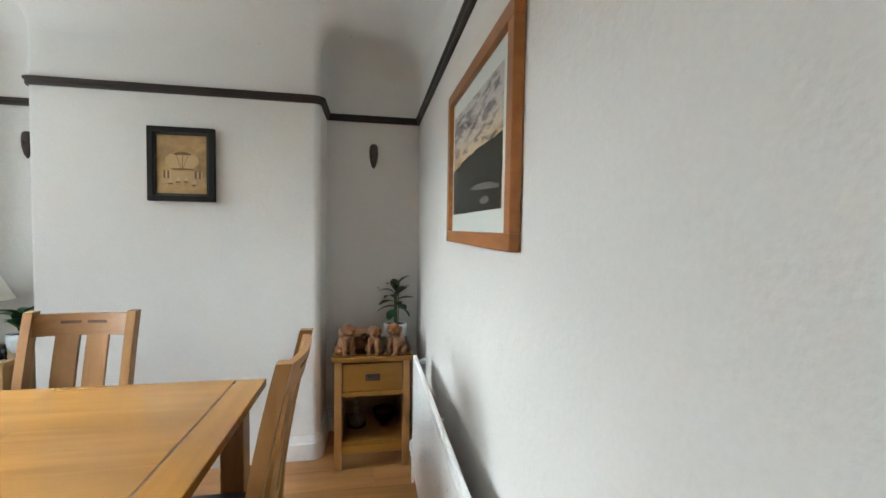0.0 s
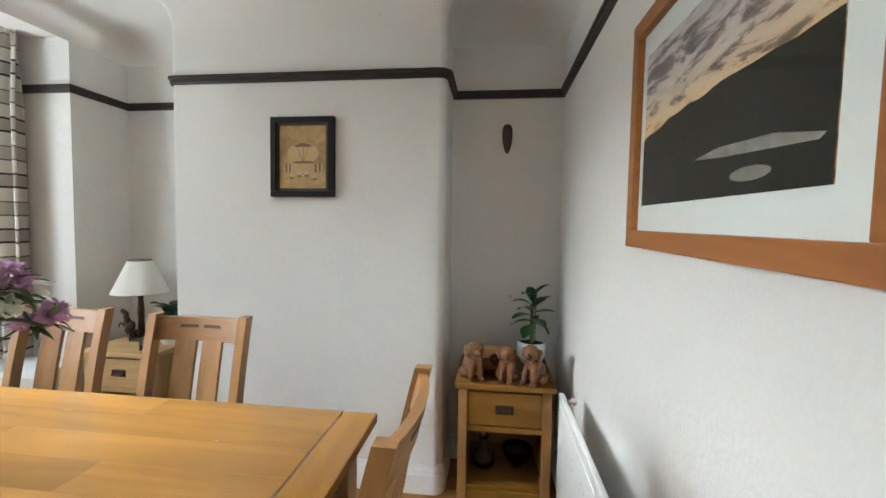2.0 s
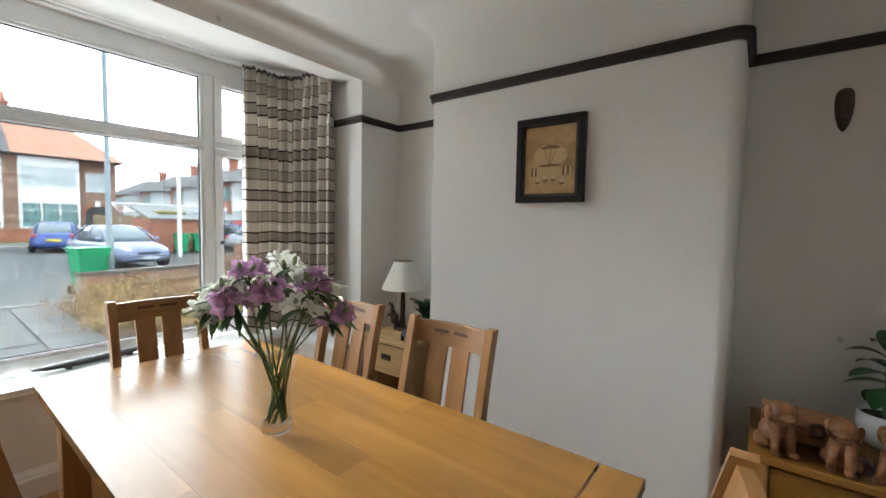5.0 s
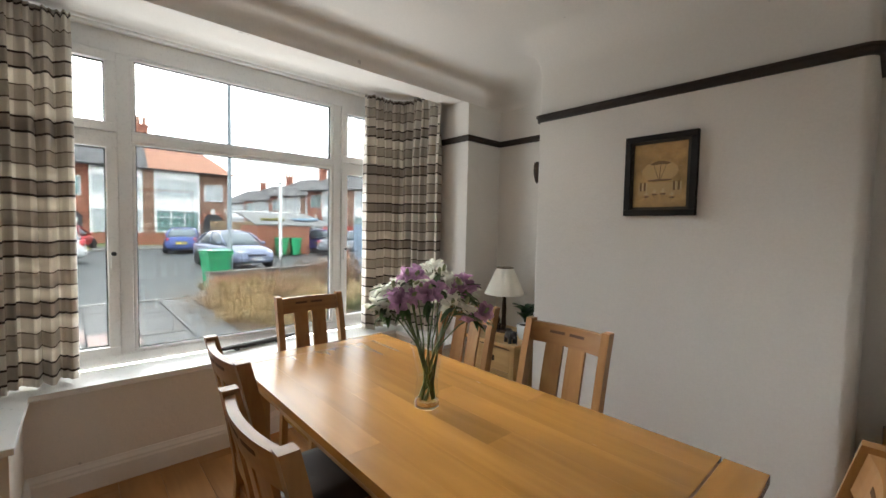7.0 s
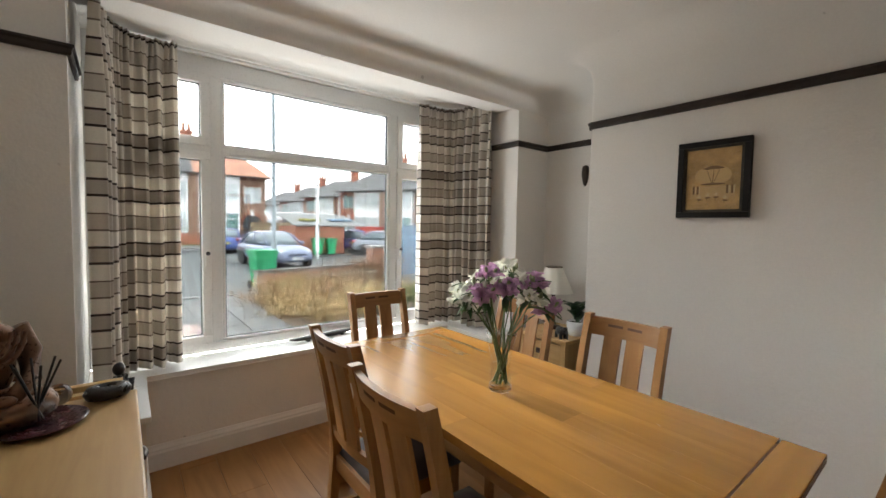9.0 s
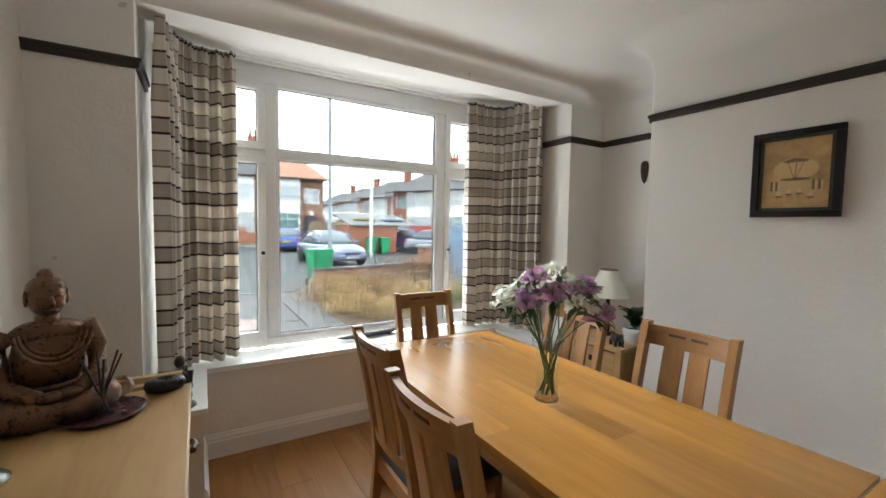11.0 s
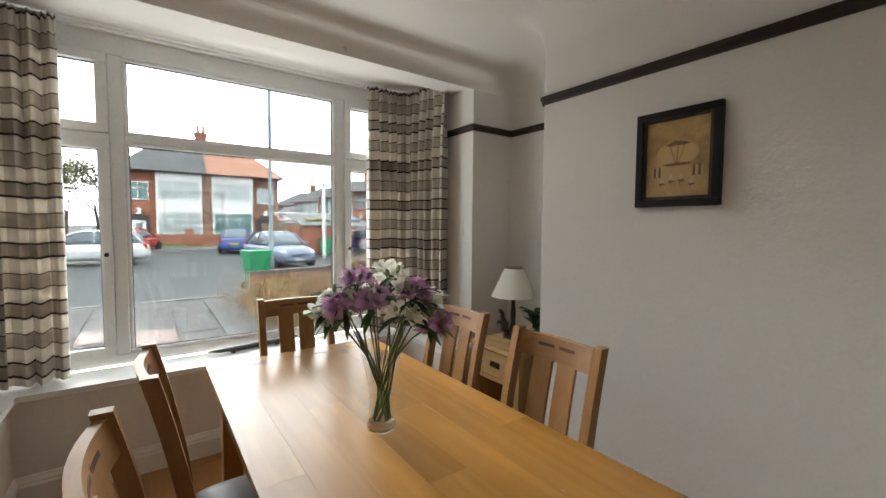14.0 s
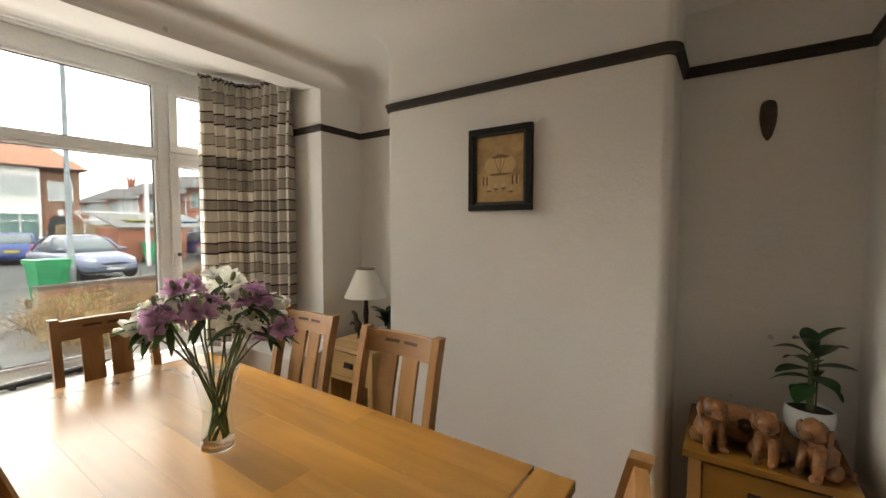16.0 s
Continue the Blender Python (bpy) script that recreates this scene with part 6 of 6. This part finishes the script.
dry_bush("dry_shrub", "yellow-green low shrub among dry grass", -9.6, 3.2, 0.5, 0.6, 0.62, 800, OLIVE, 4)
dry_bush("dry_grass", "short straw edging the path", -7.7, 3.1, 0.9, 0.6, 0.4, 1600, STRAW, 5, 0.004, 12)
dry_bush("green_grass", "tufts of green grass beyond the bed", -8.0, 5.5, 1.4, 1.3, 0.3, 2600, GRASS, 6, 0.004, 24)


# ---- houses ----
def win(parent, x, y0, y1, z0, z1, cols, top=0.3, glassm=WIN_DARK):
    """A white framed window with a glazed field, on a facade that faces +x at x; local axes."""
    w = part("window", boxes((x - 0.05, x + 0.06, y0, y1, z0, z0 + 0.07), (x - 0.05, x + 0.06, y0, y1, z1 - 0.07, z1), (x - 0.05, x + 0.06, y0, y0 + 0.07, z0 + 0.07, z1 - 0.07), (x - 0.05, x + 0.06, y1 - 0.07, y1, z0 + 0.07, z1 - 0.07)), UPVC, parent)
    step = (y1 - y0 - 0.14) / cols
    for k in range(1, cols):
        y = y0 + 0.07 + step * k
        part("mullion", boxes((x - 0.04, x + 0.055, y - 0.035, y + 0.035, z0 + 0.07, z1 - 0.07)), UPVC, w)
    if top:
        zt = z1 - 0.07 - (z1 - z0) * top
        for k in range(cols):
            ya = y0 + 0.07 + step * k + (0.035 if k else 0)
            yb = y0 + 0.07 + step * (k + 1) - (0.035 if k < cols - 1 else 0)
            part("transom", boxes((x - 0.04, x + 0.05, ya, yb, zt - 0.03, zt + 0.03)), UPVC, w)
    part("pane", boxes((x - 0.01, x + 0.01, y0 + 0.07, y1 - 0.07, z0 + 0.07, z1 - 0.07)), glassm, w)
    return w


def gable_roof(bm, x0, x1, y0, y1, z, rise, hip0, hip1, over=0.35):
    """A pitched roof, ridge along y, hipped by hip0 and hip1 at its ends."""
    x0, x1, y0, y1 = x0 - over, x1 + over, y0 - over * (hip0 > 0), y1 + over * (hip1 > 0)
    xm = (x0 + x1) / 2
    a = [bm.verts.new(p) for p in ((x0, y0, z), (x1, y0, z), (x1, y1, z), (x0, y1, z))]
    b = [bm.verts.new(p) for p in ((xm, y0 + hip0, z + rise), (xm, y1 - hip1, z + rise))]
    bm.faces.new((a[0], a[1], b[0]))
    bm.faces.new((a[1], a[2], b[1], b[0]))
    bm.faces.new((a[2], a[3], b[1]))
    bm.faces.new((a[3], a[0], b[0], b[1]))
    bm.faces.new(a[::-1])
    return bm


def roof_courses(parent, x1, y0, y1, z, rise, run, hip0, hip1, mat, courses=14, over=0.35):
    """Rows of tiles on the slope that faces +x, each course a proud strip."""
    for k in range(courses):
        f = k / courses
        xa, za = x1 + over - (run + over) * f, z + rise * f
        xb, zb = x1 + over - (run + over) * (f + 1 / courses), z + rise * (f + 1 / courses)
        ya, yb = y0 - over * (hip0 > 0) + hip0 * f, y1 + over * (hip1 > 0) - hip1 * f
        bm = bmesh.new()
        v = [bm.verts.new(p) for p in ((xa, ya, za + 0.07), (xa, yb, za + 0.07), (xb, yb - hip1 / courses, zb + 0.03), (xb, ya + hip0 / courses, zb + 0.03), (xa, ya, za + 0.01), (xa, yb, za + 0.01))]
        bm.faces.new((v[0], v[1], v[2], v[3]))
        bm.faces.new((v[4], v[5], v[1], v[0]))
        part("tile_course", bm, mat, parent)


def chimney(parent, x, y, z0, z1, pots):
    c = part("chimney", boxes((x - 0.35, x + 0.35, y - 0.42, y + 0.42, z0, z1), (x - 0.42, x + 0.42, y - 0.5, y + 0.5, z1 - 0.2, z1)), BRICK_RED, parent)
    for k in range(pots):
        part("chimney_pot", lathe([(0.15, 0), (0.13, 0.3), (0.11, 0.55), (0.14, 0.6), (0.14, 0.65), (0.09, 0.65)], 12), TILE_RED, c).matrix_basis = pose(x, y + (k - (pots - 1) / 2) * 0.42, z1)


def arch_outline(y, w, z0, spring, n=10):
    return [(y - w, z0), (y + w, z0)] + [(y + w * math.cos(math.pi * k / n), spring + w * math.sin(math.pi * k / n)) for k in range(n + 1)]


def semi(label, m, brick, roofm, flip, eave=5.85, rise=2.9, W=5.75, D=7.2):
    """One half of a pair: facade faces +x at x=0, party wall at y=0, running to y=W (flip: to -W). White two-storey bay by the party wall, brick porch side outside."""
    h = thing("house", label, "house", "houses across the road", m)
    s = -1 if flip else 1

    def yy(a, b):
        return (min(s * a, s * b), max(s * a, s * b))

    y0, y1 = yy(0, W)
    part("wall", boxes((-D, 0, y0, y1, 0, eave)), brick, h)
    y0, y1 = yy(0.35, 3.5)
    bay = part("bay", boxes((0, 0.55, y0, y1, 0.9, eave - 0.05), w=0.02), RENDER, h, "white rendered two-storey bay")
    part("bay_base", boxes((0, 0.56, y0, y1, 0, 0.9)), brick, h)
    y0, y1 = yy(0.45, 3.4)
    win(h, 0.56, y0, y1, 0.95, 2.7, 3, 0.28, NET if flip else TEAL)
    win(h, 0.56, y0, y1, 3.75, 5.2, 3, 0.28, NET)
    y0, y1 = yy(3.95, 5.35)
    win(h, 0.02, y0, y1, 3.6, 5.0, 2, 0.3, TEAL if flip else NET)
    yc = s * 4.6
    bm = bmesh.new()
    prism(bm, arch_outline(yc, 0.72, 0, 1.85), "x", 0.004, 0.03)
    pr = part("porch", bm, DOOR_BLACK, h, "dark arched porch")
    part("door", boxes((0.031, 0.06, yc - 0.45, yc + 0.45, 0, 2.0), w=0.01), UPVC if flip else DOOR_BLACK, pr, "front door")
    part("door_light", boxes((0.061, 0.07, yc - 0.2, yc + 0.2, 1.0, 1.8)), TEAL, pr)
    for k in range(11):
        a = math.pi * k / 10
        part("arch_brick", boxes((-0.06, 0.06, -0.10, 0.10, -0.12, 0.12), w=0.01, seg=1), BRICK_RED, pr).matrix_basis = Matrix.Translation((0.02, yc + 0.84 * math.cos(a), 1.85 + 0.84 * math.sin(a))) @ Matrix.Rotation(a - math.pi / 2, 4, "X")
    part("keystone", boxes((0, 0.11, yc - 0.15, yc + 0.15, 2.5, 2.95), w=0.01), RENDER, h, "white keystone")
    y0, y1 = yy(0, W)
    bm = gable_roof(bmesh.new(), -D, 0.55, y0, y1, eave, rise, 0.001 if not flip else 2.8, 2.8 if not flip else 0.001)
    rf = part("roof", bm, roofm, h)
    roof_courses(rf, 0.55, y0, y1, eave, rise, (D + 0.55) / 2, 0 if not flip else 2.8, 2.8 if not flip else 0, roofm)
    part("gutter", boxes((0.9, 1.0, y0, y1, eave - 0.08, eave + 0.02)), GASKET, h)
    y0, y1 = yy(-0.12, 0.12)
    # half of the brown brick pier at the party wall
    part("bay_pier", boxes((0.0, 0.62, s * 0.17 - 0.165, s * 0.17 + 0.165, 0.0, eave)), BRICK_BROWN, h, "brick pier between the bays")
    return h


PX_, PY_ = -40.0, 4.85
left = semi("red brick semi-detached house with grey tiled roof", pose(PX_, PY_, GZ - 0.1), BRICK_RED, TILE_GREY, True)
right = semi("brown brick semi-detached house with orange tiled roof", pose(PX_, PY_, GZ - 0.1), BRICK_BROWN, TILE_RED, False)
chimney(right, -3.4, 0, 8.0, 9.9, 2)
# front walls of the pair
solid("low_front_wall", boxes((-36.0, -35.75, 3.2, 7.2, GZ - 0.1, 0.65), (-36.05, -35.7, 3.0, 3.5, GZ - 0.1, 1.1), w=0.01), BRICK_RED, "low red brick front wall with a taller pier", "garden wall")
semi("red brick house further along the road", pose(PX_ - 2, -12.6, GZ - 0.1), BRICK_RED, TILE_RED, True)
semi("brown brick house further along the road", pose(PX_ - 2, -12.6, GZ - 0.1), BRICK_RED, TILE_GREY, False)

# row of houses down the side street, seen aslant
for k, (x, rm) in enumerate(((-38.0, TILE_GREY), (-51.0, TILE_GREY), (-64.0, TILE_GREY), (-78.0, TILE_GREY))):
    for flip in (True, False):
        semi("terraced brick house in the side street", pose(x, 22.0 + 0.6 * k, GZ - 0.1, 0, 0, -62), BRICK_RED if flip else BRICK_BROWN, rm, flip, 5.4, 2.5)
    st = thing("chimney_stack", "brick chimney stack on the side street roofs", "chimney", "chimneys of the side street", pose(x - 1.5, 25.0 + 0.6 * k, GZ))
    chimney(st, 0, 0, 7.2, 9.2, 3)

# brick outbuilding with felt roof, greenhouse frame and fences
og = thing("outbuilding", "flat-roofed red brick outbuilding with a sheeted roof", "outbuilding", m=pose(-24.0, 8.0, GZ - 0.1))
part("wall", boxes((-3.0, 0, 0, 3.0, 0, 1.68)), BRICK_RED, og)
FELT = surface("pale_felt_roof", (0.21, 0.215, 0.21), 0.8, var=0.2, scale=1.0)
bm = bmesh.new()
prism(bm, [(0.15, 1.68), (0.15, 1.75), (-3.6, 2.5), (-3.6, 2.4)], "y", -0.1, 4.4)
part("roof", bm, FELT, og, "pale sloping felt roof")
part("moss", boxes((-1.9, -0.9, 0.6, 1.9, 2.0, 2.13), w=0.05), OLIVE, og, "yellow-green moss patch")
part("tarpaulin", boxes((-2.0, -0.9, 2.5, 4.0, 2.02, 2.16), w=0.05), surface("pale_blue_sheet", (0.24, 0.36, 0.48), 0.6), og, "pale blue sheet")
gh = thing("greenhouse", "white framed greenhouse beyond the outbuilding", "greenhouse", m=pose(-29.0, 8.0, GZ))
for k in range(7):
    part("glazing_bar", boxes((0, 0.05, 0.7 * k, 0.7 * k + 0.05, 0, 2.0)), UPVC, gh)
    bm = bmesh.new()
    tube(bm, [(0, 0.7 * k, 2.0), (-1.5, 0.7 * k, 2.5)], 0.03, 4)
    part("rafter", bm, UPVC, gh)
part("eave_bar", boxes((-0.02, 0.08, 0, 4.3, 2.0, 2.07)), UPVC, gh)
part("ridge_bar", boxes((-1.55, -1.45, 0, 4.3, 2.48, 2.55)), UPVC, gh)
rf = thing("red_fence", "bright red boarded fence in the side street", "fence", m=pose(-33.0, 16.2, GZ - 0.1, 0, 0, 70))
for k in range(20):
    part("fence_board", boxes((0.2 * k, 0.2 * k + 0.19, -0.015, 0.015, 0, 1.7), w=0.004, seg=1), RED_PAINT, rf)
TIMBER = surface("brown_fence_timber", (0.30, 0.22, 0.13), 0.8, var=0.25, scale=2)
bf = thing("timber_fence", "brown timber fence between house and outbuilding", "fence", m=pose(-33.5, 10.9, GZ - 0.1, 0, 0, 20))
for k in range(18):
    part("fence_board", boxes((-0.015, 0.015, -0.2 * k - 0.19, -0.2 * k, 0, 1.9), w=0.004, seg=1), TIMBER, bf)


# ---- bare winter tree beyond the houses ----
def tree(label, m, h, seed):
    t = thing("tree", label, "tree", m=m)
    rnd = random.Random(seed)
    wood_bm, leaf_bm = bmesh.new(), bmesh.new()

    def limb(p, d, length, r, depth):
        pts, rad = [p], [r]
        for k in range(3):
            d = (d + Vector((rnd.uniform(-0.2, 0.2), rnd.uniform(-0.2, 0.2), rnd.uniform(-0.02, 0.15)))).normalized()
            pts.append(pts[-1] + d * length / 3)
            rad.append(r * (1 - 0.17 * (k + 1)))
        tube(wood_bm, pts, rad, 5)
        if depth == 0:
            for _ in range(14):
                q = pts[-1] + Vector((rnd.gauss(0, 0.45), rnd.gauss(0, 0.45), rnd.gauss(0, 0.4)))
                o1 = Vector((rnd.uniform(-1, 1), rnd.uniform(-1, 1), rnd.uniform(-1, 1))) * 0.16
                o2 = Vector((rnd.uniform(-1, 1), rnd.uniform(-1, 1), rnd.uniform(-1, 1))) * 0.16
                leaf_bm.faces.new([leaf_bm.verts.new(z) for z in (q, q + o1, q + o1 + o2, q + o2)])
            return
        for _ in range(3 if depth > 1 else 4):
            nd = (d + Vector((rnd.uniform(-0.9, 0.9), rnd.uniform(-0.9, 0.9), rnd.uniform(0.0, 0.6)))).normalized()
            limb(pts[rnd.choice((2, 3, 3))], nd, length * rnd.uniform(0.6, 0.8), rad[-1] * 0.75, depth - 1)

    limb(Vector((0, 0, 0)), Vector((0, 0, 1)), h * 0.35, 0.2, 4)
    part("trunk", wood_bm, surface("bark", (0.13, 0.10, 0.075), 0.9, var=0.3, scale=4) if "bark" not in bpy.data.materials else bpy.data.materials["bark"], t)
    part("crown", leaf_bm, surface("olive_leaves", (0.17, 0.17, 0.09), 0.8, var=0.35, scale=1) if "olive_leaves" not in bpy.data.materials else bpy.data.materials["olive_leaves"], t, "thin winter foliage")


tree("half-bare winter tree beyond the road", pose(-44, -4.5, GZ - 0.1), 7.5, 11)
tree("half-bare winter tree behind the houses", pose(-52, -7.5, GZ - 0.1), 9.0, 12)
tree("half-bare winter tree behind the houses", pose(-49, -2.9, GZ - 0.1), 8.0, 13)

# bricks of the garden wall and pier
bm = boxes((-0.106, 0.106, -0.05, 0.05, -0.031, 0.031), w=0.004, seg=1)
brick_me = mesh_of("brick", bm, BRICK_RED)
for r in range(6):
    for k in range(17):
        x = 0.112 + 0.224 * k + (0.112 if r % 2 else 0)
        if x < GWL - 0.1:
            piece("brick", brick_me, gw, pose(x, -0.052, 0.045 + 0.075 * r))
for r in range(13):
    for k in range(2):
        o = 0.112 * (1 if k else -1)
        piece("brick", brick_me, pier, pose(0.178, o, 0.045 + 0.075 * r, 0, 0, 90))
        piece("brick", brick_me, pier, pose(o, -0.178, 0.045 + 0.075 * r))
# paving slabs of the yard
SW = 0.9
slab_me = mesh_of("paving_slab", boxes((-SW / 2 + 0.006, SW / 2 - 0.006, -0.29, 0.29, -0.03, 0), w=0.005, seg=1), SLABS)
pink_me = mesh_of("paving_slab", boxes((-SW / 2 + 0.006, SW / 2 - 0.006, -0.29, 0.29, -0.03, 0), w=0.005, seg=1), SLAB_PINK)
rnd = random.Random(9)
for r in range(9):
    for k in range(7):
        x = -10.2 + SW * k + (SW / 2 if r % 2 else 0)
        y = 2.0 - 0.6 * r
        if x < -4.1:
            piece("paving_slab", pink_me if (r, k) in ((2, 3), (4, 4), (5, 3), (3, 2)) else slab_me, paving, pose(x, y, GZ + rnd.uniform(-0.006, 0.004), rnd.uniform(-0.4, 0.4), rnd.uniform(-0.4, 0.4), 0))


# ---- floor boards, one by one ----
FW, FL = 0.192, 1.285
bm = boxes((-FL / 2 + 0.0006, FL / 2 - 0.0006, -FW / 2 + 0.0006, FW / 2 - 0.0006, -0.012, 0), w=0.0015, seg=1)
fl_me = mesh_of("floor_board", bm, FLOOR)
for r in range(20):
    y = YS + FW * (r + 0.5)
    for c in range(4):
        x = XR + 0.1 - FL * (c + 0.5) + (r * 0.43) % FL
        if x - FL / 2 < XR + 0.2 and x + FL / 2 > XG:
            piece("floor_board", fl_me, floor, pose(x, y, 0))
